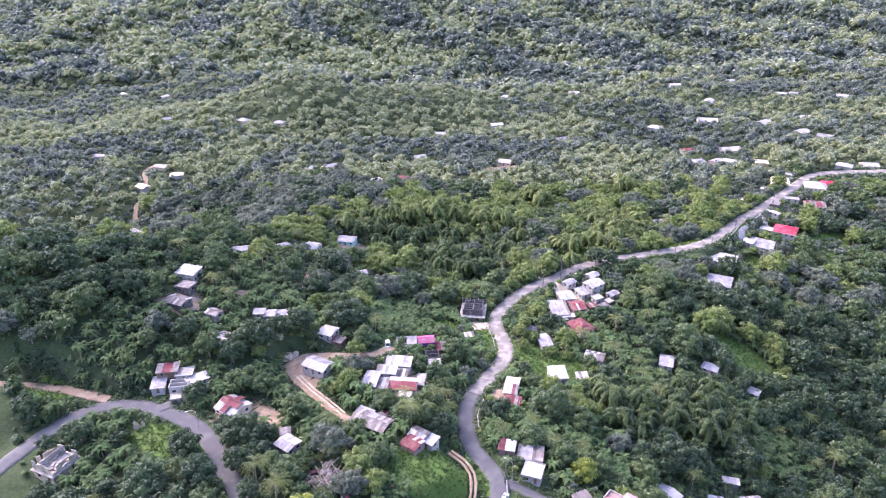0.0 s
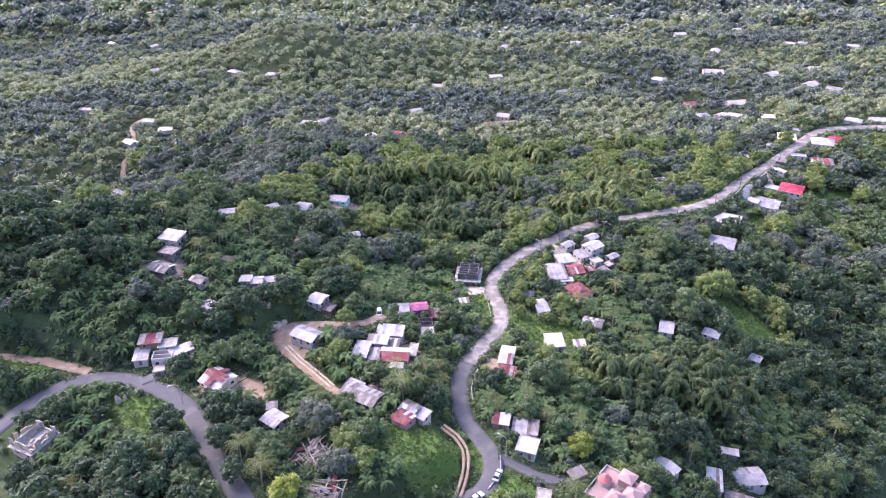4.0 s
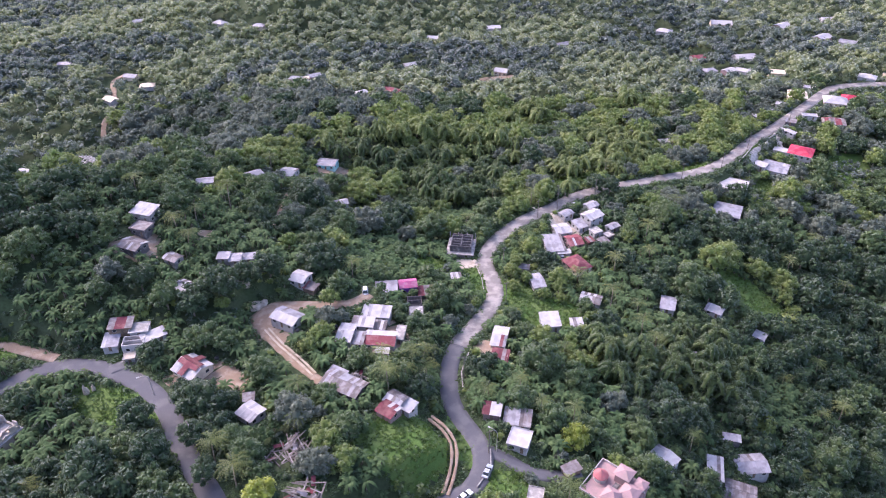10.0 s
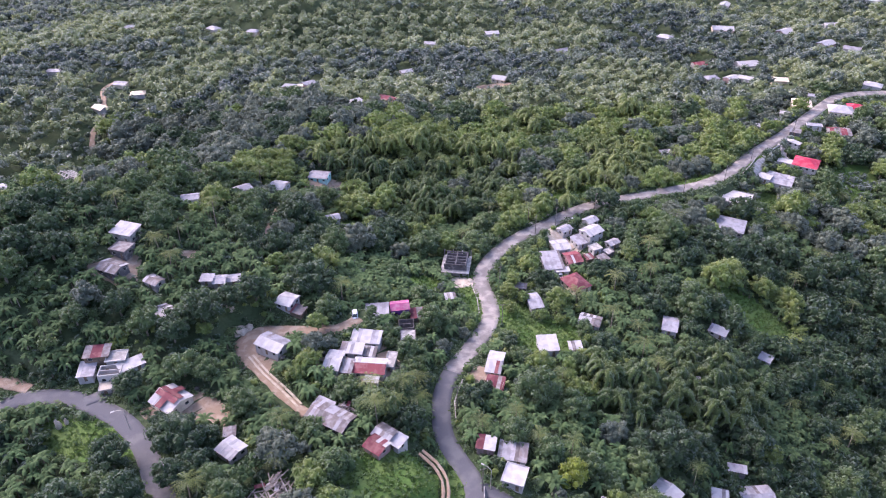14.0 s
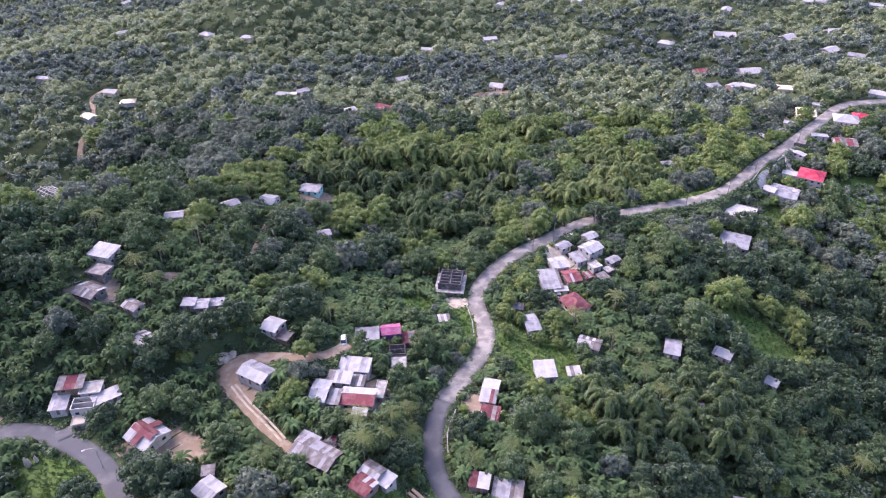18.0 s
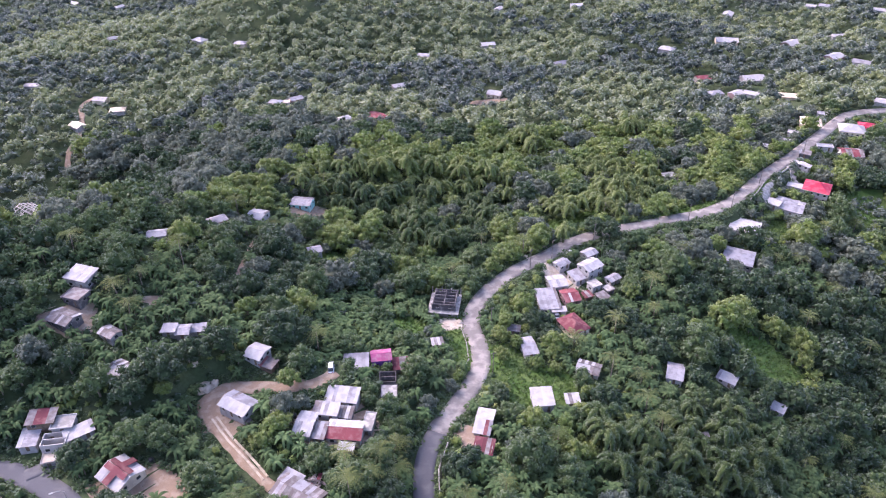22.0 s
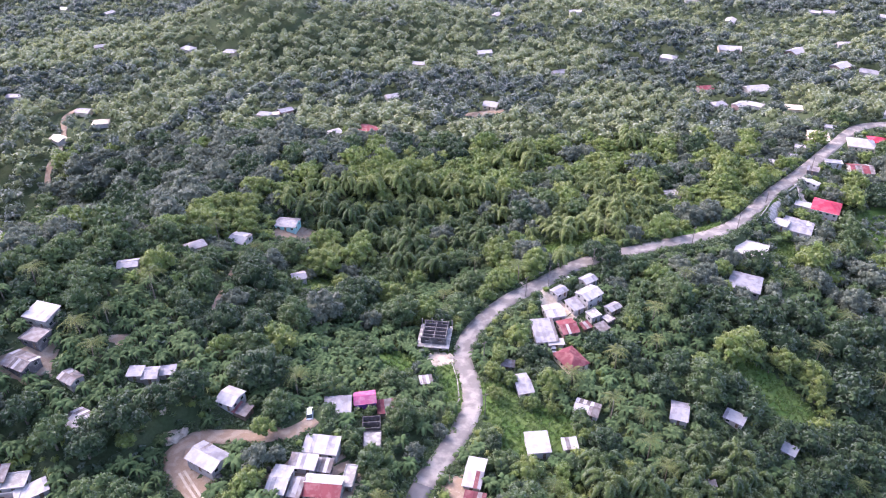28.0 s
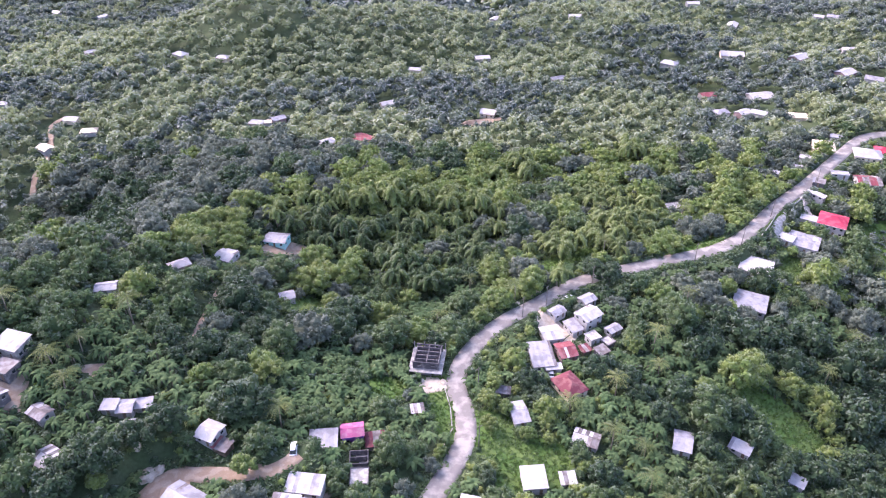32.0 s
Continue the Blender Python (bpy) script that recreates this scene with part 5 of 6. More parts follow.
def broadleaf(seed, radius, height, lumps, leaves, leaf, flat=0.75, limbed=True):
    """A crown of many uneven leaf clumps round a trunk with limbs. Returns (trunk, crown)."""
    rng = np.random.RandomState(seed)
    crown, limbs = [], []
    cz = height - radius * flat
    base = np.array([0, 0, cz - radius * flat * 0.5])
    girth = 0.07 * radius
    limbs.append(stem([(0, 0, -1.5), (rng.normal(0, 0.15), rng.normal(0, 0.15), base[2] * 0.5), tuple(base)], (girth * 1.3, girth, girth * 0.75)))
    lobe = 1 + 0.22 * np.sin(rng.uniform(0, 6.28) + 2 * np.arange(lumps) * 2.39996) + rng.uniform(-0.12, 0.12, lumps)
    for k in range(lumps):
        z = 1 - 1.6 * (k + 0.5) / lumps
        a = k * 2.39996 + rng.uniform(-0.3, 0.3)
        r = math.sqrt(max(0.0, 1 - z * z))
        reach = radius * 0.78 * lobe[k]
        c = np.array([reach * r * math.cos(a), reach * r * math.sin(a), cz + reach * flat * z])
        lump = radius * rng.uniform(0.9, 1.5) * 1.15 / math.sqrt(lumps)
        spin = rng.uniform(0, 6.28)
        ball = ICO1 if limbed else OCTA
        o = ball[0] @ np.array([(math.cos(spin), math.sin(spin), 0), (-math.sin(spin), math.cos(spin), 0), (0, 0, 1)])
        o = o * (1 + rng.uniform(-0.18, 0.18, (len(o), 1)))
        crown.append((o * [lump * 0.72, lump * 0.72, lump * 0.6] + c, ball[1]))
        d = rng.normal(0, 1, (leaves, 3))
        d[:, 2] = np.abs(d[:, 2]) * 0.9 - 0.25
        d /= np.linalg.norm(d, axis=1)[:, None]
        crown.append(sprays(rng, c + d * lump * rng.uniform(0.62, 1.2, (leaves, 1)) * [1, 1, 0.85], d + [0, 0, 0.3], leaf, 0.42))
        if k % 4 == 0 and limbed:
            limbs.append(stem([tuple(base), tuple(base * 0.4 + c * 0.6 - [0, 0, 0.3]), tuple(c)], (girth * 0.5, girth * 0.35, girth * 0.15), 4))
    v = ICO1[0] * [radius * 0.66, radius * 0.66, radius * flat * 0.6] + [0, 0, cz]
    crown.append((v, ICO1[1]))
    return merge(limbs), merge(crown)


def strip(path, widths, fold=0.25):
    """A leaf blade along a path: two halves folded along the midrib."""
    p = np.array(path, float)
    t = np.gradient(p, axis=0)
    side = np.cross(t, (0, 0, 1.0))
    side /= np.linalg.norm(side, axis=1)[:, None] + 1e-9
    w = np.array(widths)[:, None]
    up = np.array([0, 0, 1.0])
    v = np.stack([p - side * w - up * w * fold, p, p + side * w - up * w * fold], 1).reshape(-1, 3)
    f = []
    for k in range(len(p) - 1):
        for c in range(2):
            a = 3 * k + c
            f += [(a, a + 1, a + 4), (a, a + 4, a + 3)]
    return v, np.array(f)


def arching(rng, start, az, length, rise, drop, n=5):
    out = []
    for k in range(n):
        u = k / (n - 1)
        out.append((start[0] + math.cos(az) * length * u * (1 - 0.15 * u), start[1] + math.sin(az) * length * u * (1 - 0.15 * u), start[2] + rise * u - drop * u * u))
    return out


def banana_mesh(seed):
    """A stool of banana stems, each with a rosette of long, broad, arching leaves."""
    rng = np.random.RandomState(seed)
    trunk, leaves = [], []
    for s in range(rng.randint(2, 4)):
        x, y = rng.uniform(-1.0, 1.0, 2)
        h = rng.uniform(1.8, 3.2)
        trunk.append(stem([(x, y, -0.8), (x, y, h)], (0.18, 0.11), 4))
        for k in range(8):
            L = rng.uniform(2.0, 3.2)
            up = rng.uniform(1.6, 3.8)
            leaves.append(strip(arching(rng, (x, y, h), k * 2.4 + rng.uniform(-0.3, 0.3), L, up, up * 0.75 + rng.uniform(0.4, 1.8), 5), np.array([0.08, 0.30, 0.36, 0.30, 0.05]) * rng.uniform(0.8, 1.15), 0.35))
    return merge(trunk), merge(leaves)


def palm_mesh(seed, height):
    rng = np.random.RandomState(seed)
    lean = rng.uniform(-0.8, 0.8, 2)
    top = (lean[0], lean[1], height)
    trunk = stem([(0, 0, -1), (lean[0] * 0.2, lean[1] * 0.2, height * 0.4), (lean[0] * 0.6, lean[1] * 0.6, height * 0.75), top], (0.22, 0.16, 0.13, 0.11))
    fr = []
    for k in range(17):
        az = k * 2.39996
        L = rng.uniform(3.6, 4.7)
        up = rng.uniform(0.2, 3.2)
        path = np.array(arching(rng, top, az, L, up, up * 0.7 + rng.uniform(0.8, 1.9), 9))
        fr.append(strip(path, np.full(9, 0.035), 0.1))
        side = np.array([-math.sin(az), math.cos(az), 0])
        out = np.array([math.cos(az), math.sin(az), 0])
        for j in range(1, 9):
            for s in (-1, 1):
                w = (0.72 - 0.06 * abs(j - 3)) * rng.uniform(0.8, 1.1)
                p = path[j]
                tip = p + side * s * w + out * 0.35 - np.array([0, 0, 0.25 * w + 0.1])
                b = out * 0.11
                v = np.array([p - b, p + b, tip])
                fr.append((v, np.array([[0, 1, 2]])))
    return trunk, merge(fr)


def bamboo_mesh(seed, height):
    """A clump of canes that arch outwards and hang over in long, rounded leafy plumes."""
    rng = np.random.RandomState(seed)
    canes, leaves = [], []
    for k in range(15):
        az = k * 2.39996 + rng.uniform(-0.3, 0.3)
        reach = rng.uniform(3.0, 5.6) if k > 3 else rng.uniform(0.8, 2.2)
        h = height * rng.uniform(0.7, 1.05)
        x0, y0 = rng.uniform(-0.7, 0.7, 2)
        pts = []
        for u in np.linspace(0, 1, 9):
            pts.append((x0 + math.cos(az) * reach * u ** 1.6, y0 + math.sin(az) * reach * u ** 1.6, -0.5 + (h + 0.5) * math.sin(u * math.pi * 0.74)))
        p = np.array(pts)
        canes.append(stem(pts[:5:2], (0.07, 0.06, 0.05), 3))
        girth = (0.3, 0.6, 0.85, 0.95, 0.9, 0.6)
        leaves.append(stem(pts[3:], [g * 0.75 for g in girth], 6))
        for j in range(3, 9):
            n = 30
            d = rng.normal(0, 1, (n, 3))
            d[:, 2] = np.abs(d[:, 2]) - 0.35
            d /= np.linalg.norm(d, axis=1)[:, None]
            c = p[j] + d * girth[j - 3] * rng.uniform(0.75, 1.1, (n, 1)) + rng.uniform(-0.3, 0.3, (n, 1)) * (p[j] - p[j - 1])
            leaves.append(sprays(rng, c, d + [math.cos(az) * 0.3, math.sin(az) * 0.3, 0.4], 0.5, 0.35))
    return merge(canes), merge(leaves)


def shift_pieces(template, place, turn, size):
    """Many turned, scaled copies of one template, joined."""
    v, f = template
    c, s = np.cos(turn)[:, None], np.sin(turn)[:, None]
    x = (v[:, 0] * c - v[:, 1] * s) * size[:, None] + place[:, :1]
    y = (v[:, 0] * s + v[:, 1] * c) * size[:, None] + place[:, 1:2]
    z = v[:, 2] * size[:, None] + place[:, 2:]
    n = len(place)
    return np.stack([x, y, z], -1).reshape(-1, 3), (f[None] + (np.arange(n) * len(v))[:, None, None]).reshape(-1, 3)


def free_of_buildings(x, y, gap):
    """True where nothing is built and no road runs."""
    ok = np.ones(len(x), bool)
    for cx, cy, w, d, rot in FOOTPRINTS:
        near = np.hypot(x - cx, y - cy) < max(w, d) + 8
        if near.any():
            c, s = math.cos(radians(rot)), math.sin(radians(rot))
            u, v = (x - cx) * c + (y - cy) * s, -(x - cx) * s + (y - cy) * c
            ok &= ~((np.abs(u) < w / 2 + gap) & (np.abs(v) < d / 2 + gap))
    for line, half, bank in ROADS:
        d, _ = nearest(line, x, y)
        ok &= d > half + gap - 0.6
    for cx, cy, a, b, turn in BARE:
        c, s = math.cos(radians(turn)), math.sin(radians(turn))
        ok &= np.hypot(((x - cx) * c + (y - cy) * s) / (a * 0.9 + gap * 0.3), (-(x - cx) * s + (y - cy) * c) / (b * 0.9 + gap * 0.3)) > 1
    return ok


SPOTS = []


def in_sight(x, y, r=2.5, h=5.0):
    """True where a crown of radius r and height h leaves the roofs and roads behind it open to the valley."""
    ok = np.ones(len(x), bool)
    r, h = np.broadcast_to(r, x.shape), np.broadcast_to(h, x.shape)
    low = hills(x, y)
    top = low + h
    if len(SPOTS) != len(FOOTPRINTS) + len(BARE):
        SPOTS.clear()
        SPOTS.extend(float(ground_height(p[0], p[1])) for p in FOOTPRINTS + BARE)
    spots = [(cx, cy, max(w, d) * 0.36, 0.75, SPOTS[k] + 2.2) for k, (cx, cy, w, d, rot) in enumerate(FOOTPRINTS) if cy < 900]
    spots += [(cx, cy - b * 0.5, a * 0.7, 0.5, SPOTS[len(FOOTPRINTS) + k] + 0.6) for k, (cx, cy, a, b, turn) in enumerate(BARE) if cy > 230]
    for cx, cy, wide, share, roof in spots:
        sight = roof + (145 - roof) * (cy - y) / (cy - 20)
        ok &= ~((np.abs(x - cx + (cy - y) * cx / cy) < wide + r * share) & (y < cy) & (y > cy - 70) & (top > sight))
    rise = 142 - low
    for line, half in ((MAIN, 2.6), (LEFT, 2.6), (YARD, 2.2), (TRACK, 2.0), *[(r_[0], 0.6) for r_ in ROADS[6:]]):
        for step in (0.25, 0.5, 0.75, 1.0):
            near = (x > line[:, 0].min() - 25) & (x < line[:, 0].max() + 25) & (y > line[:, 1].min() - 45) & (y < line[:, 1].max() + 10)
            back = np.maximum(0, h[near] - 0.8) * np.maximum(y[near] - 10, 60) / rise[near]
            d, _ = nearest(line, x[near], y[near] + back * step)
            ok[near] &= d > half + 0.55 * r[near]
    for step in (0.3, 0.6, 0.9):
        ok &= openness(x, y + (r * 0.5 + np.maximum(0, h - 0.8) * np.maximum(y - 10, 60) / rise) * step) < 0.5
    return ok


prng = np.random.RandomState(11)


def jitter_grid(x0, x1, y0, y1, step):
    a, b = np.meshgrid(np.arange(x0, x1, step), np.arange(y0, y1, step))
    a, b = a.ravel() + prng.uniform(-0.48, 0.48, a.size) * step, b.ravel() + prng.uniform(-0.48, 0.48, b.size) * step
    return a, b


def field(x, y, size, seed):
    """A smooth random field from 0 to 1, to place kinds of plants in drifts."""
    r = np.random.RandomState(seed)
    out = np.zeros(np.shape(x))
    for k in range(7):
        a, f = r.uniform(0, 2 * np.pi), r.uniform(0.6, 1.6) / size
        out = out + np.sin((x * math.cos(a) + y * math.sin(a)) * f * 2 * np.pi + r.uniform(0, 6.28))
    return 0.5 + out / 7.5


# bamboo thickets and banana groves: x, y, radius
BAMBOO = [(55, 172, 8), (84, 172, 8), (58, 160, 8), (93, 165, 9), (94, 176, 8), (84, 312, 9), (53, 272, 6), (2, 286, 12), (22, 300, 14), (60, 300, 13), (78, 300, 12), (75, 168, 11), (62, 172, 8), (88, 186, 8), (-8, 268, 8), (-40, 316, 16), (-5, 312, 14), (30, 320, 12), (90, 320, 14), (112, 400, 14), (226, 400, 9), (85, 345, 12)]
BANANA = [(-70, 180, 13), (-85, 174, 9), (-58, 196, 11), (-46, 192, 9), (-75, 192, 9), (-56, 168, 8), (-30, 150, 7), (-92, 120, 12), (-20, 220, 14), (-4, 226, 10), (80, 236, 9), (65, 210, 10), (-53, 150, 13), (-62, 160, 10), (-95, 116, 13), (-40, 138, 8), (-28, 198, 14), (-55, 196, 12), (92, 232, 11), (75, 226, 8), (112, 240, 9), (68, 192, 9), (30, 148, 12), (14, 146, 6), (-22, 130, 8), (6, 256, 12), (24, 268, 10), (120, 225, 8),
          (58, 210, 8), (42, 196, 4), (-105, 165, 14), (-70, 200, 12), (45, 140, 10), (60, 118, 12), (10, 262, 8), (36, 290, 10), (-16, 112, 6), (-100, 140, 8), (105, 170, 14), (150, 262, 16)]


def grove(x, y, table):
    out = np.zeros(np.shape(x))
    for cx, cy, r in table:
        out = np.maximum(out, 1.4 - np.hypot(x - cx, y - cy) / r)
    return np.clip(out, 0, 1)


# plants that stand out on their own: x, y, size
CLUMPS = [(-20, 328, 1.25), (-8, 331, 1.3), (4, 334, 1.35), (16, 331, 1.2), (28, 333, 1.2), (38, 330, 1.1), (-30, 330, 1.1), (51.2, 169, 1.0), (58.8, 174.5, 0.9), (52, 160, 0.9), (83.6, 164, 1.15), (79.5, 172, 1.05), (89.5, 162.6, 1.0), (86.3, 177, 1.1), (62.8, 168, 1.0), (94, 170.4, 1.0), (-0.5, 287.4, 1.3), (3.7, 276, 1.05), (58, 289, 1.1), (84.4, 308.6, 1.2), (74.3, 297.7, 1.1),
          (80, 313, 1.2), (106, 387, 1.2), (17, 343, 1.1), (54.4, 372, 1.3), (6, 283.5, 1.0), (54.2, 268.4, 0.9), (82, 302, 1.1), (51.4, 382, 1.2), (40, 372, 1.1), (96, 318, 1.0), (64, 296, 1.0), (-12, 292, 1.1), (72, 166, 1.0)]
SINGLE = {"leaf_light": [(33.5, 269.2, 1.1), (25.4, 250.7, 1.0), (25.5, 212.1, 0.75), (28.1, 219.6, 0.85), (30.7, 209.5, 0.75), (25.5, 202.2, 0.65), (41.4, 204.4, 0.7), (41.7, 199, 0.6), (36, 200, 0.6), (74, 237.3, 0.95), (114.7, 239.3, 1.0), (-36, 154, 0.7), (-33, 174, 0.85), (-62.7, 166.5, 0.7), (-50, 202, 0.8),  (99.9, 156.4, 1.0), (29, 227, 0.7), (27, 259, 0.9)],
          "leaf": [(82.4, 267.8, 1.2), (75.2, 263, 1.1), (-0.7, 186.3, 1.1), (-77.5, 164.5, 1.3), (-95.8, 165.1, 1.15), (-58.4, 151.8, 1.0), (-47.9, 116.8, 1.0), (-62, 104.6, 1.2), (-71, 115.2, 1.1)],
          "leaf_dark": [(72.5, 270.7, 1.2), (23.6, 181.4, 0.8), (67, 274, 1.1), (-86, 170, 1.2), (-52, 108, 1.0), (-72, 123, 1.25), (-65, 112, 1.4), (-80, 113, 1.2), (-57, 118, 1.0), (-75, 102, 1.3), (-60, 98, 1.2), (-64, 171, 1.5), (-58, 178, 1.2), (-70, 163, 1.3), (-95, 105, 1.2), (-88, 109, 1.1), (-84, 100, 1.3), (-103, 109, 1.0)],
          "leaf_yellow": [(34.7, 130.5, 1.15), (-38.4, 100.7, 1.2), (-75, 100.2, 0.7)]}
ALONE = np.array([(x, y, s * 3.6) for x, y, s in CLUMPS] + [(x, y, s * (5.0 if k == "leaf_yellow" else 3.8)) for k in SINGLE for x, y, s in SINGLE[k]])


def beside_singles(x, y, gap=1.0):
    ok = np.ones(len(x), bool)
    for cx, cy, r in ALONE:
        ok &= np.hypot(x - cx, y - cy + 1.2) > r * gap
    return ok


# the near hillside: great trees first, then smaller ones in the gaps between them
CELLS = {}


def room(x, y, r, squeeze):
    """Whether a crown of radius r fits here beside those already standing; if so it takes its place."""
    i, j = int(x // 12), int(y // 12)
    for a in (i - 1, i, i + 1):
        for b in (j - 1, j, j + 1):
            for ox, oy, orad in CELLS.get((a, b), ()):
                if (ox - x) ** 2 + (oy - y) ** 2 < (squeeze * (r + orad)) ** 2:
                    return False
    CELLS.setdefault((i, j), []).append((x, y, r))
    return True


def wooded(x, y, spread=30):
    return (np.abs(x - 0.03 * y) < spread + 0.70 * y) & (y > 78)


rows = []
# kind 0 broadleaf, 1 banana, 2 bamboo, 3 palm: kind, step of the try-out grid, radius from, to, height by radius, squeeze
for what, step, r0, r1, tall, squeeze in ((2, 6.0, 3.4, 5.0, 2.1, 0.62), (0, 7.0, 5.2, 7.4, 1.55, 0.72), (3, 14.0, 1.8, 2.3, 3.9, 0.9), (0, 4.6, 3.5, 5.0, 1.6, 0.70), (1, 3.4, 1.7, 2.4, 1.7, 0.66), (0, 3.6, 2.3, 3.3, 1.8, 0.68), (1, 2.6, 1.4, 1.8, 1.7, 0.72), (0, 3.2, 1.5, 2.2, 1.8, 0.72)):
    x, y = jitter_grid(-185, 275, 74, 402, step)
    view = wooded(x, y)
    x, y = x[view], y[view]
    r = r0 + (r1 - r0) * prng.rand(len(x)) ** 1.4
    h = r * tall
    bam, ban = grove(x, y, BAMBOO), grove(x, y, BANANA)
    if what == 2:
        ok = bam > 0.15 + 0.55 * prng.rand(len(x))
    elif what == 1:
        ok = (prng.rand(len(x)) < np.where((x < -48) & (y < 138), 0.0, 0.3 if r1 > 2 else 0.18) + 1.2 * ban) & (y < 320)
    elif what == 3:
        ok = (prng.rand(len(x)) < 0.35) & (y < 350)
    else:
        ok = (ban < 0.25 + 0.6 * prng.rand(len(x))) & (prng.rand(len(x)) < np.where((x < -48) & (y < 138), 0.85, np.where(y < 235, 0.22 if r0 > 5 else 0.5 if r0 > 3 else 0.6, 0.6 if r0 > 5 else 0.85)))
    ok &= openness(x, y) < 0.1 + 0.2 * prng.rand(len(x))
    x, y, r, h = x[ok], y[ok], r[ok], h[ok]
    ok = free_of_buildings(x, y, 0.4 + r * 0.75) & in_sight(x, y, r, h) & beside_singles(x, y)
    for k in np.nonzero(ok)[0]:
        if room(x[k], y[k], r[k], squeeze):
            rows.append((x[k], y[k], r[k], what))
rows = np.array(rows)
px, py, pr, kind = rows[:, 0], rows[:, 1], rows[:, 2], rows[:, 3].astype(int)
pz = ground_height(px, py)
tone_field = field(px, py, 60, 3)
species = np.where(tone_field < 0.42, 0, np.where(tone_field < 0.62, 1, np.where(field(px, py, 34, 8) < 0.55, 2, 3)))
mixed = prng.rand(len(px)) < 0.45
species[mixed] = prng.choice([0, 0, 1, 1, 1, 1, 2, 3], mixed.sum())
# distance haze imitated past y 255 by lighter, greyer leaf colours
across = (py > 255) & (prng.rand(len(px)) < 0.7) & (species < 2)
species[across] = prng.choice([1, 2, 3, 3], across.sum())
# the gully's shade is put into the trees as the dark leaf colour
painted_shade = (px < -45) & (py < 140) & (prng.rand(len(px)) < 0.9)
species[painted_shade] = 0
slope_side = (px > 50) & (py < 255) & (prng.rand(len(px)) < 0.85)
species[slope_side] = prng.choice([0, 0, 0, 1], slope_side.sum())
# drifts of light yellow-green growth along the spurs and roadsides: x, y, radius
LIGHT = [(-22, 330, 12), (0, 333, 13), (22, 333, 12), (-12, 349, 16), (10, 352, 16), (30, 356, 14), (42, 384, 15), (57, 376, 12), (107, 386, 22), (-71, 292, 12), (0, 295, 12), (31, 267, 13), (88, 317, 16), (56, 289, 14), (26, 214, 8), (30, 236, 9), (-44, 327, 14), (36, 245, 8), (22, 206, 6),
         (100, 304, 14), (130, 326, 14), (150, 340, 14), (75, 290, 10), (46, 208, 6), (-2, 126, 8), (-28, 288, 8), (120, 220, 14), (40, 170, 8)]
bright = grove(px, py, LIGHT) > 0.12 + 0.4 * prng.rand(len(px))
species[bright] = 2
# shade of the hollows painted as darker woods, haze-grey past y 255: x, y, radius
DARK = [(-110, 335, 34), (-80, 345, 22), (-140, 375, 40), (-60, 300, 14), (-100, 290, 24), (-60, 385, 26), (150, 240, 34), (130, 180, 40), (100, 150, 22), (120, 345, 14), (-120, 200, 22), (-110, 170, 18), (-72, 166, 8), (62, 255, 10), (30, 310, 12), (45, 312, 10), (-25, 240, 10)]
deep = (grove(px, py, DARK) > 0.2 + 0.5 * prng.rand(len(px))) & ~bright
species[deep] = np.where(py[deep] > 255, prng.choice([0, 3, 3], deep.sum()), prng.choice([0, 0, 0, 1], deep.sum()))
LEAVES = ("leaf_dark", "leaf", "leaf_light", "leaf_grey")
WORDS = ("dark-green tree with a broad dense crown", "mid-green leafy tree with a rounded crown", "light yellow-green tree with loose leaves", "grey-green tree with an open crown")


def plant_models(name, pair, leaf_mat, bark="bark"):
    (tv, tf), (cv, cf) = pair
    trunk, crown = quick_mesh("trunk", tv, tf, (M[bark],)), quick_mesh("crown", cv, cf, (M[leaf_mat],))
    crown.polygons.foreach_set("use_smooth", [True] * len(crown.polygons))
    return trunk, crown


def plant(name, models, x, y, turn, size, label, category, group, crown="crown", z=None):
    ob = thing(name, x, y, turn, label, category, group, z)
    ob.scale = (size, size, size)
    part("trunk", models[0], None, ob)
    part(crown, models[1], None, ob)
    return ob


def keep_things(where, centre, count):
    """Of the plants in a mask, those nearest to the middle of the village."""
    idx = np.nonzero(where)[0]
    d = np.hypot(px[idx] - centre[0], py[idx] - centre[1])
    order = idx[np.argsort(d)]
    return order[:count], order[count:]


def stand(name, idx, templates, base, leaf_mat, label, category="trees"):
    """The rest of a kind, joined by thousands into one stand. base: the templates' own radius."""
    if not len(idx):
        return
    pieces, stems = [], []
    for k, (trunk, crown) in enumerate(templates):
        sub = idx[k::len(templates)]
        if not len(sub):
            continue
        place = np.column_stack([px[sub], py[sub], pz[sub] - 0.1])
        turn, size = prng.uniform(0, 6.28, len(sub)), pr[sub] / base
        pieces.append(shift_pieces(crown, place, turn, size))
        stems.append(shift_pieces(trunk, place, turn, size))
    v, f = merge(pieces)
    tv, tf = merge(stems)
    index = np.concatenate([np.zeros(len(f), int), np.ones(len(tf), int)])
    ob = new(name, quick_mesh(name, np.concatenate([v, tv]), np.concatenate([f, tf + len(v)]), (M[leaf_mat], M["bark"]), index))
    ob.data.polygons.foreach_set("use_smooth", [True] * len(ob.data.polygons))
    tagged(ob, label, category, kind="stuff")


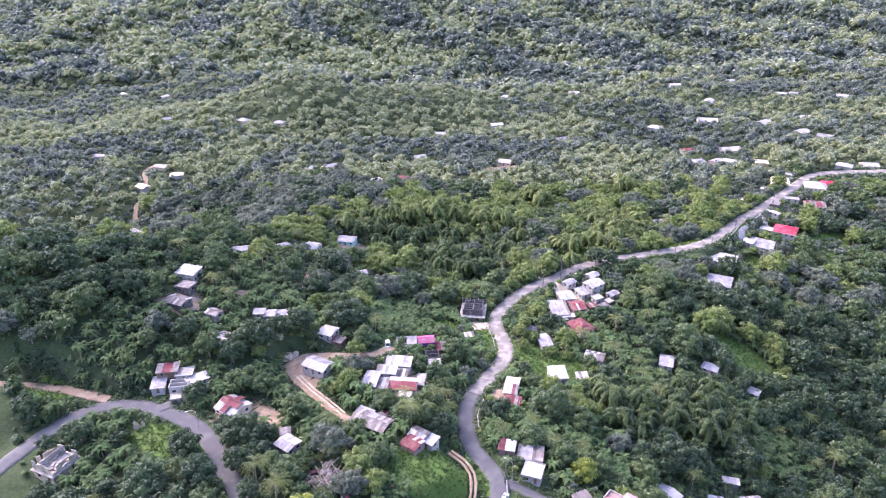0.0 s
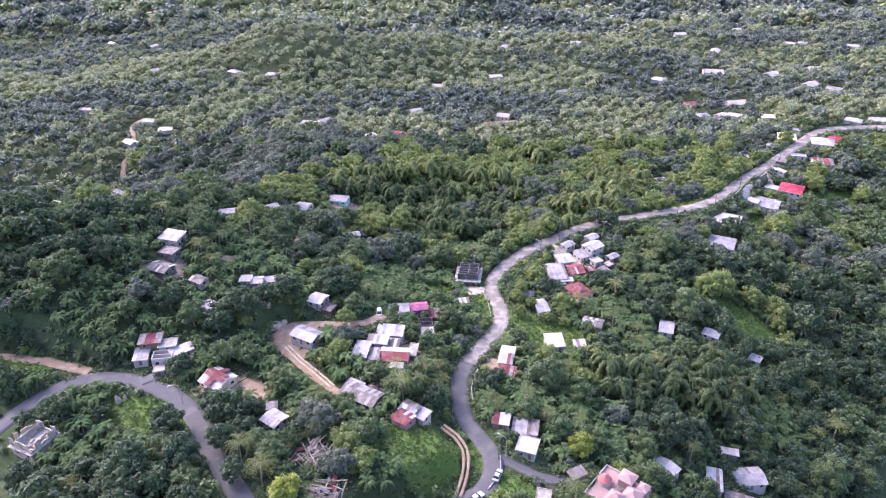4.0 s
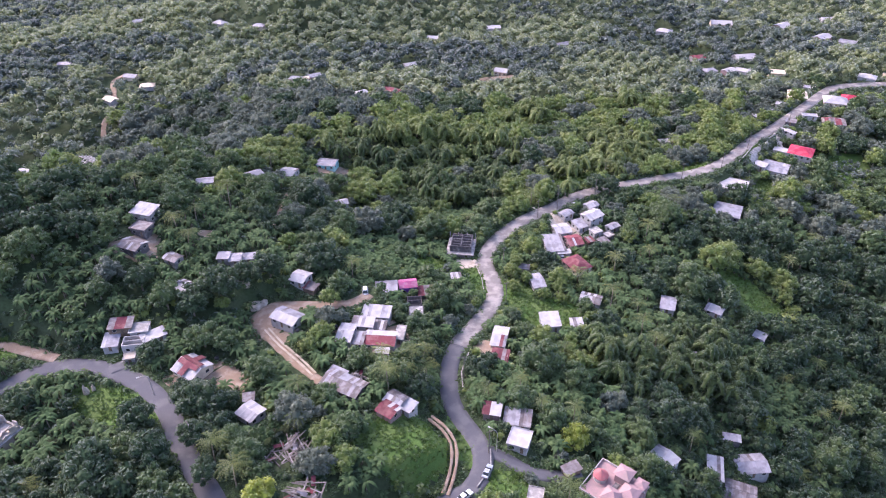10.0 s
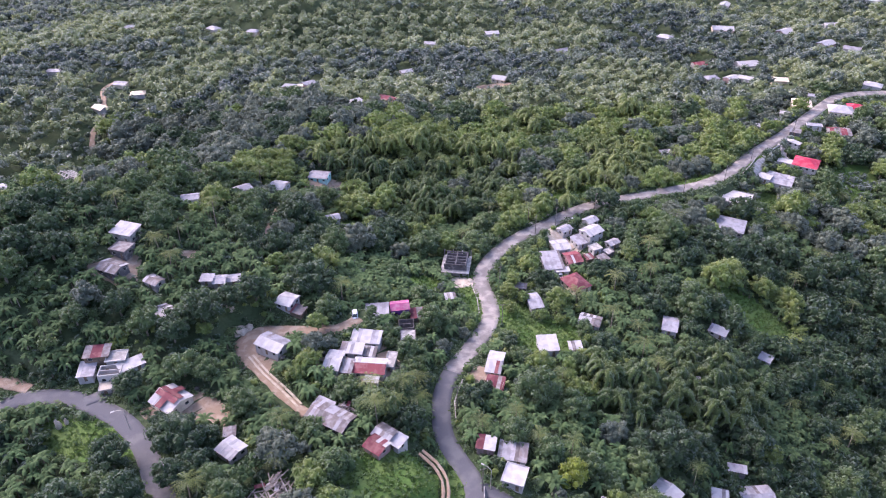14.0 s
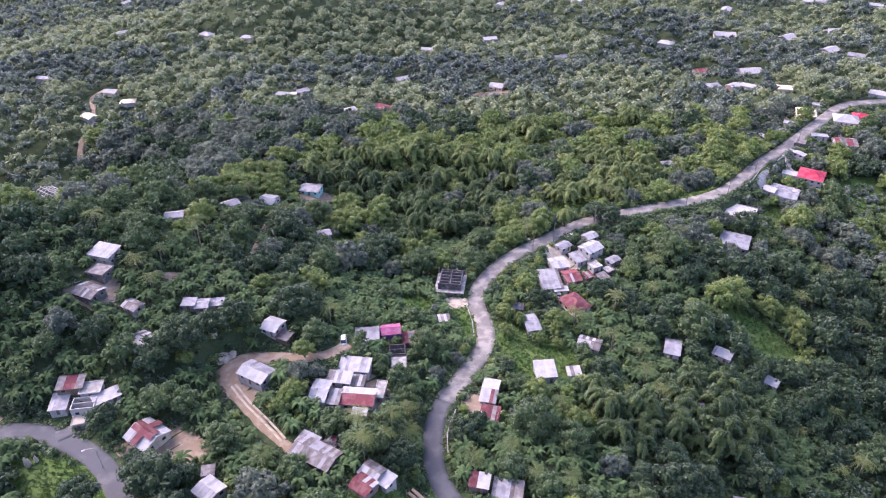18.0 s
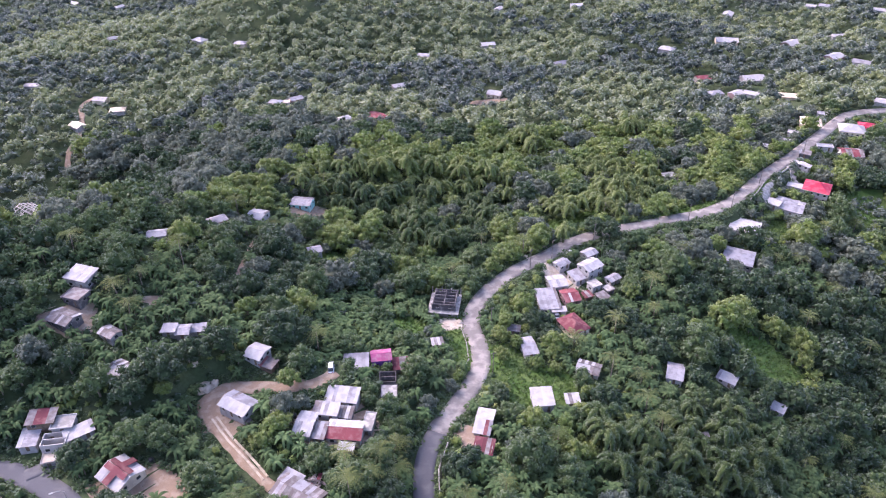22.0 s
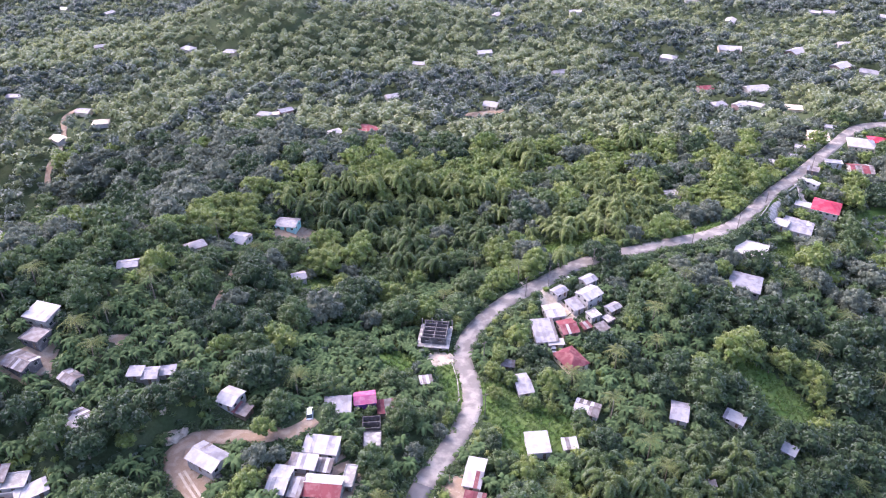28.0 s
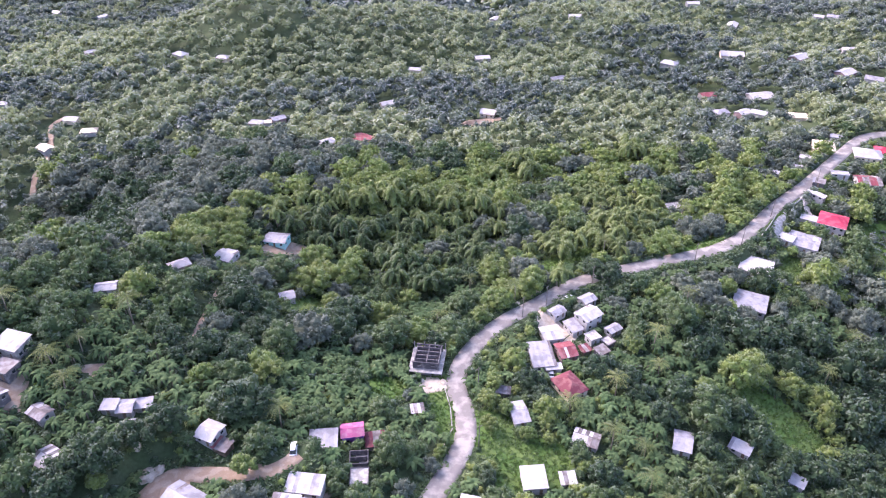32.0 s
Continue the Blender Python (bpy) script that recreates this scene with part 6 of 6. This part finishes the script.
# radius, height, clumps and sprays of a great, a middling and a small tree
BUILDS = ((6.0, 9.4, 32, 42, 0.85), (4.0, 6.6, 22, 38, 0.68), (2.5, 4.6, 13, 34, 0.55))
SIZE_WORDS = ("great spreading ", "", "small ")
for s in range(4):
    for b, (r, h, l, n, leaf) in enumerate(BUILDS):
        lo, hi = ((5.1, 99), (3.45, 5.1), (0, 3.45))[b]
        here = (kind == 0) & (species == s) & (pr >= lo) & (pr < hi)
        things, rest = keep_things(here, (5, 165), (24, 34, 26)[b])
        models = [plant_models("tree", broadleaf(100 * b + 10 * s + k, r, h * (1, 1.18, 0.9)[k], l, n * 2, leaf * 0.75, (0.74, 0.92, 0.66)[k]), LEAVES[s]) for k in range(3)]
        for k, i in enumerate(things):
            plant("tree", models[k % 3], px[i], py[i], prng.uniform(0, 360), pr[i] / r, SIZE_WORDS[b] + WORDS[s], "tree", "trees near the village", z=pz[i] - 0.1)
        thin = [broadleaf(700 + 100 * b + 10 * s + k, r, h * (1, 1.2, 0.88)[k], l * 3 // 4, n * 3 // 4, leaf * 1.1, (0.74, 0.95, 0.66)[k], limbed=False) for k in range(3)]
        stand("forest_stand", rest, thin, r, LEAVES[s], SIZE_WORDS[b] + ("dark-green", "mid-green", "light yellow-green", "grey-green")[s] + " trees in a dense hillside wood")

bananas = [banana_mesh(k) for k in range(4)]
models = [plant_models("banana", p, "banana", "banana") for p in bananas]
things, rest = keep_things(kind == 1, (10, 180), 280)
for k, i in enumerate(things):
    plant("banana_plant", models[k % 4], px[i], py[i], prng.uniform(0, 360), pr[i] / 1.9, "banana plants with long arching ragged leaves", "banana plant", "banana groves", "crown", z=pz[i] - 0.1)
stand("banana_grove", rest, bananas, 1.9, "banana", "banana plants covering a damp slope", "banana plants")

clumps = [bamboo_mesh(k, h) for k, h in enumerate((9.5, 11, 8.5))]
models = [plant_models("bamboo", p, "bamboo", "bamboo") for p in clumps]
# the same clumps in the painted-sunlight colour
lit_models = [plant_models("bamboo", p, "bamboo_lit", "bamboo") for p in clumps]
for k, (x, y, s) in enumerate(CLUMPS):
    plant("bamboo_clump", (lit_models if y > 320 or 35 < x < 100 and y > 260 else models)[k % 3], x, y, k * 77, s, "large bamboo clump with rounded drooping plumes", "bamboo", "bamboo thickets", "crown")
things, rest = keep_things(kind == 2, (40, 240), 90)
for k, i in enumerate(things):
    plant("bamboo_clump", (lit_models if py[i] > 320 or 35 < px[i] < 100 and py[i] > 260 else models)[k % 3], px[i], py[i], prng.uniform(0, 360), pr[i] / 4.6, "bamboo clump with drooping feathery plumes", "bamboo", "bamboo thickets", "crown", z=pz[i] - 0.1)
stand("bamboo_thicket", rest, clumps, 4.6, "bamboo_lit", "bamboo thicket along a spur, painted sunlit yellow-green", "bamboo")

palms = [palm_mesh(k, h) for k, h in enumerate((7.0, 9.0, 5.5))]
palm_models = [plant_models("palm", p, "palm") for p in palms]
for k, i in enumerate(np.nonzero(kind == 3)[0]):
    plant("palm_tree", palm_models[k % 3], px[i], py[i], prng.uniform(0, 360), prng.uniform(0.85, 1.15), "coconut palm with spreading green fronds", "palm tree", "palms", "crown", z=pz[i])
# palms that stand clear
for k, (x, y, s) in enumerate([(-3.9, 147, 1.15), (-13.5, 138.8, 1.0), (-5, 157, 1.0), (-15.6, 149, 1.0), (80.7, 239, 1.05), (13.2, 142, 0.9), (26.7, 139, 0.95), (22, 146, 0.8), (-79.8, 107, 1.15), (-88, 103, 1.0), (36, 139, 0.9), (150, 270, 1.0), (170, 292, 1.0), (-8, 150, 0.9), (140, 270, 0.9), (-34, 122, 0.9), (-9, 143, 0.8), (185, 300, 1.0)]):
    plant("palm_tree", palm_models[k % 3], x, y, k * 50, s, "tall coconut palm with a star of fronds", "palm tree", "palms")

SAID = {"leaf_light": "light green leafy tree beside the road and houses", "leaf": "tall mid-green tree with a full round crown", "leaf_dark": "dark-green tree with a dense round crown", "leaf_yellow": "round tree with yellow-green foliage"}
for leaf_kind, table in SINGLE.items():
    models = [plant_models("tree", broadleaf(90 + k, (3.3, 3.0, 3.7)[k], (6.8, 6.0, 7.0)[k], 24, 74, 0.45, 0.82), leaf_kind) for k in range(3)]
    for k, (x, y, s) in enumerate(table):
        plant("tree", models[k % 3], x, y, k * 70, s, SAID[leaf_kind], "tree", "trees near the village")


# ---- the far hills: crowns by the thousand ----
def far_crown(seed, radius, height, lobes, leaves, leaf):
    rng = np.random.RandomState(seed)
    out = []
    for k in range(lobes):
        a, u = k * 2.39996 + rng.uniform(-0.4, 0.4), math.sqrt((k + 0.3) / lobes)
        c = np.array([math.cos(a) * u * radius * 0.62, math.sin(a) * u * radius * 0.62, height - u * u * radius * 0.5 + rng.uniform(-0.15, 0.15) * radius])
        lump = radius * rng.uniform(0.85, 1.25) * 1.05 / math.sqrt(lobes)
        v = OCTA[0] * lump * [0.72, 0.72, 0.6] + c
        out.append((v, OCTA[1]))
        d = rng.normal(0, 1, (leaves, 3))
        d[:, 2] = np.abs(d[:, 2]) - 0.15
        d /= np.linalg.norm(d, axis=1)[:, None]
        out.append(sprays(rng, c + d * lump * rng.uniform(0.6, 1.15, (leaves, 1)), d + [0, 0, 0.3], leaf, 0.42))
    return merge(out)


near_x, near_y = jitter_grid(-420, 520, 398, 560, 4.6)
fx, fy = jitter_grid(-620, 680, 560, 840, 5.6)
fx, fy = np.concatenate([near_x, fx]), np.concatenate([near_y, fy])
gx2, gy2 = jitter_grid(-1250, 1350, 840, 1900, 10)
mx, my = jitter_grid(-420, 480, 230, 402, 5.4)
side = ~wooded(mx, my) | (mx < -185) | (mx > 275)
back_x, back_y = jitter_grid(-150, 170, -90, 78, 8.0)
scale_f = np.concatenate([np.ones(len(fx)), np.full(len(gx2), 2.1), np.ones(side.sum()), np.full(len(back_x), 1.2)])
fx, fy = np.concatenate([fx, gx2, mx[side], back_x]), np.concatenate([fy, gy2, my[side], back_y])
scale_f *= 0.72 + 1.15 * prng.rand(len(fx)) ** 2.2
seen = (np.abs(fx - 5) < 34 + 0.65 * (fy + 20)) | (fy < 78)
fx, fy, scale_f = fx[seen], fy[seen], scale_f[seen]
order = np.argsort(-scale_f)
fx, fy, scale_f = fx[order], fy[order], scale_f[order]
clear = free_of_buildings(fx, fy, 0.5 + 2.0 * scale_f) & in_sight(fx, fy, 3.0 * scale_f, 6.0 * scale_f)
CELLS.clear()
clear &= np.array([c and (yy > 840 or room(xx, yy, 3.2 * ss, 0.54)) for c, xx, yy, ss in zip(clear, fx, fy, scale_f)])
fx, fy, scale_f = fx[clear], fy[clear], scale_f[clear]
fz = hills(fx, fy)
# x, y, radius where sunlit crests are painted in lighter leaf colours
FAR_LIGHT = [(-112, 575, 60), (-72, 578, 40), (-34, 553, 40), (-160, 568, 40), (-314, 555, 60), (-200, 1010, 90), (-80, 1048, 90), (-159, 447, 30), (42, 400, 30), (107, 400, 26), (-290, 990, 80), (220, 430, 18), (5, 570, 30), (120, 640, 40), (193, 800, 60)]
# painted light: heights, crests and drifts lighter as sunlit; past y 820 as haze
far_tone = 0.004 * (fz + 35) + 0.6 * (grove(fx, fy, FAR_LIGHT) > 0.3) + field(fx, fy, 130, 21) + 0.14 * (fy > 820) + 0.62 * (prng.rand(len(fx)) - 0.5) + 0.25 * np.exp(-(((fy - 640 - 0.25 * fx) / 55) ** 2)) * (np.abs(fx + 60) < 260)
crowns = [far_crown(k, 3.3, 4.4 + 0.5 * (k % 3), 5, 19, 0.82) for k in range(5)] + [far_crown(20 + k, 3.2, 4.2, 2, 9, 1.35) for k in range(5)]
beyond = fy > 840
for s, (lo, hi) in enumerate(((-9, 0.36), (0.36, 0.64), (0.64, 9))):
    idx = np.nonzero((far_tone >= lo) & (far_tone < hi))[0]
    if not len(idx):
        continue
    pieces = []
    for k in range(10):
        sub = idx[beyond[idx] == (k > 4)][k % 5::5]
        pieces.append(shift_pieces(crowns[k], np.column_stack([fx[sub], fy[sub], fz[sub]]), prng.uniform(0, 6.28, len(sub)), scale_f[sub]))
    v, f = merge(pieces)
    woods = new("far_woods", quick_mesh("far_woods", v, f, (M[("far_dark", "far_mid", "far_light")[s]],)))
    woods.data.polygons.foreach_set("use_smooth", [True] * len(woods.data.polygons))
    tagged(woods, ("dark woods", "green woods", "yellow-green woods painted as sunlit")[s] + " on the distant hills", "woods", kind="stuff")


# ---- grass and low bushes in the open ground ----
bx, by = jitter_grid(-130, 200, 88, 330, 1.5)
w = (openness(bx, by) > 0.05) & free_of_buildings(bx, by, 0.4)
bx, by = bx[w], by[w]
brng = np.random.RandomState(4)
d = brng.normal(0, 0.5, (24, 3)) * [1, 1, 0.1] + [0, 0, 0.15]
tuft = sprays(brng, d, np.tile([0.0, 0.0, 0.5], (24, 1)) + brng.normal(0, 0.8, (24, 3)), 0.42)
v, f = shift_pieces(tuft, np.column_stack([bx, by, ground_height(bx, by)]), prng.uniform(0, 6.28, len(bx)), prng.uniform(0.7, 1.4, len(bx)))
tagged(new("long_grass", quick_mesh("long_grass", v, f, (M["blade"],))), "tussocky bright green grass on open slopes", "grass", kind="stuff")
wx, wy = jitter_grid(-140, 200, 85, 330, 1.45)
w = (np.abs(wx) < 20 + 0.7 * wy) & (openness(wx, wy) < 0.15) & ~(in_sight(wx, wy, 2.5, 5.0) & free_of_buildings(wx, wy, 3.0)) & free_of_buildings(wx, wy, 0.5)
wx, wy = wx[w], wy[w]
d = brng.normal(0, 0.55, (26, 3)) * [1, 1, 0.3] + [0, 0, 0.35]
weed = sprays(brng, d, np.tile([0.0, 0.0, 0.6], (26, 1)), 0.5, 0.6)
v, f = shift_pieces(weed, np.column_stack([wx, wy, ground_height(wx, wy)]), prng.uniform(0, 6.28, len(wx)), 0.6 + prng.rand(len(wx)) ** 2 * 1.3)
tagged(new("weeds", quick_mesh("weeds", v, f, (M["leaf"],))), "rank weeds along roadsides and round houses", "weeds", kind="stuff")
sx, sy = jitter_grid(-160, 240, 78, 400, 3.0)
w = (np.abs(sx) < 30 + 0.7 * sy) & free_of_buildings(sx, sy, 1.3) & (openness(sx, sy) < 0.12 + 0.2 * prng.rand(len(sx)))
sx, sy = sx[w], sy[w]
sz = ground_height(sx, sy)
bush = []
for k in range(1):
    c = np.array([0, 0, 0.55])
    bush.append((OCTA[0] * [1.2, 1.0, 0.8] + c, OCTA[1]))
    d = brng.normal(0, 1, (24, 3))
    d[:, 2] = np.abs(d[:, 2])
    d /= np.linalg.norm(d, axis=1)[:, None]
    bush.append(sprays(brng, c + d * brng.uniform(0.85, 1.3, (24, 1)), d + [0, 0, 0.4], 0.6))
bush = merge(bush)
ux, uy = jitter_grid(-420, 480, 230, 620, 3.6)
w = (np.abs(ux - 0.05 * uy) < 60 + 0.7 * uy) & ((np.abs(ux) > 160) | (uy > 396)) & free_of_buildings(ux, uy, 1.2) & ~(in_sight(ux, uy, 2.6, 5.0) & free_of_buildings(ux, uy, 2.6))
v, f = shift_pieces(bush, np.column_stack([ux, uy, ground_height(ux, uy)])[w], prng.uniform(0, 6.28, w.sum()), 0.8 + 1.0 * prng.rand(w.sum()) ** 1.5)
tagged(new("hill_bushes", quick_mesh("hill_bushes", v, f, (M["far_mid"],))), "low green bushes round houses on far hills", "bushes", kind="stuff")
# bush tint lowered in the gully and hollows to paint in their shade
tint = field(sx, sy, 26, 31) - 0.3 * ((sx < -45) & (sy < 135)) - 0.2 * (grove(sx, sy, DARK) > 0.3) + 0.5 * (prng.rand(len(sx)) - 0.5) + 0.35 * (grove(sx, sy, LIGHT) > 0.2)
for lo, hi, leaf_kind, words in ((-9, 0.45, "leaf_dark", "dark tangled bushes under and between the trees"), (0.45, 0.72, "leaf", "low green bushes under and between the trees"), (0.72, 9, "leaf_light", "low light-green bushes along the slopes")):
    idx = (tint >= lo) & (tint < hi)
    v, f = shift_pieces(bush, np.column_stack([sx, sy, sz])[idx], prng.uniform(0, 6.28, idx.sum()), 0.55 + 1.0 * prng.rand(idx.sum()) ** 1.5)
    tagged(new("undergrowth", quick_mesh("undergrowth", v, f, (M[leaf_kind],))), words, "bushes", kind="stuff")
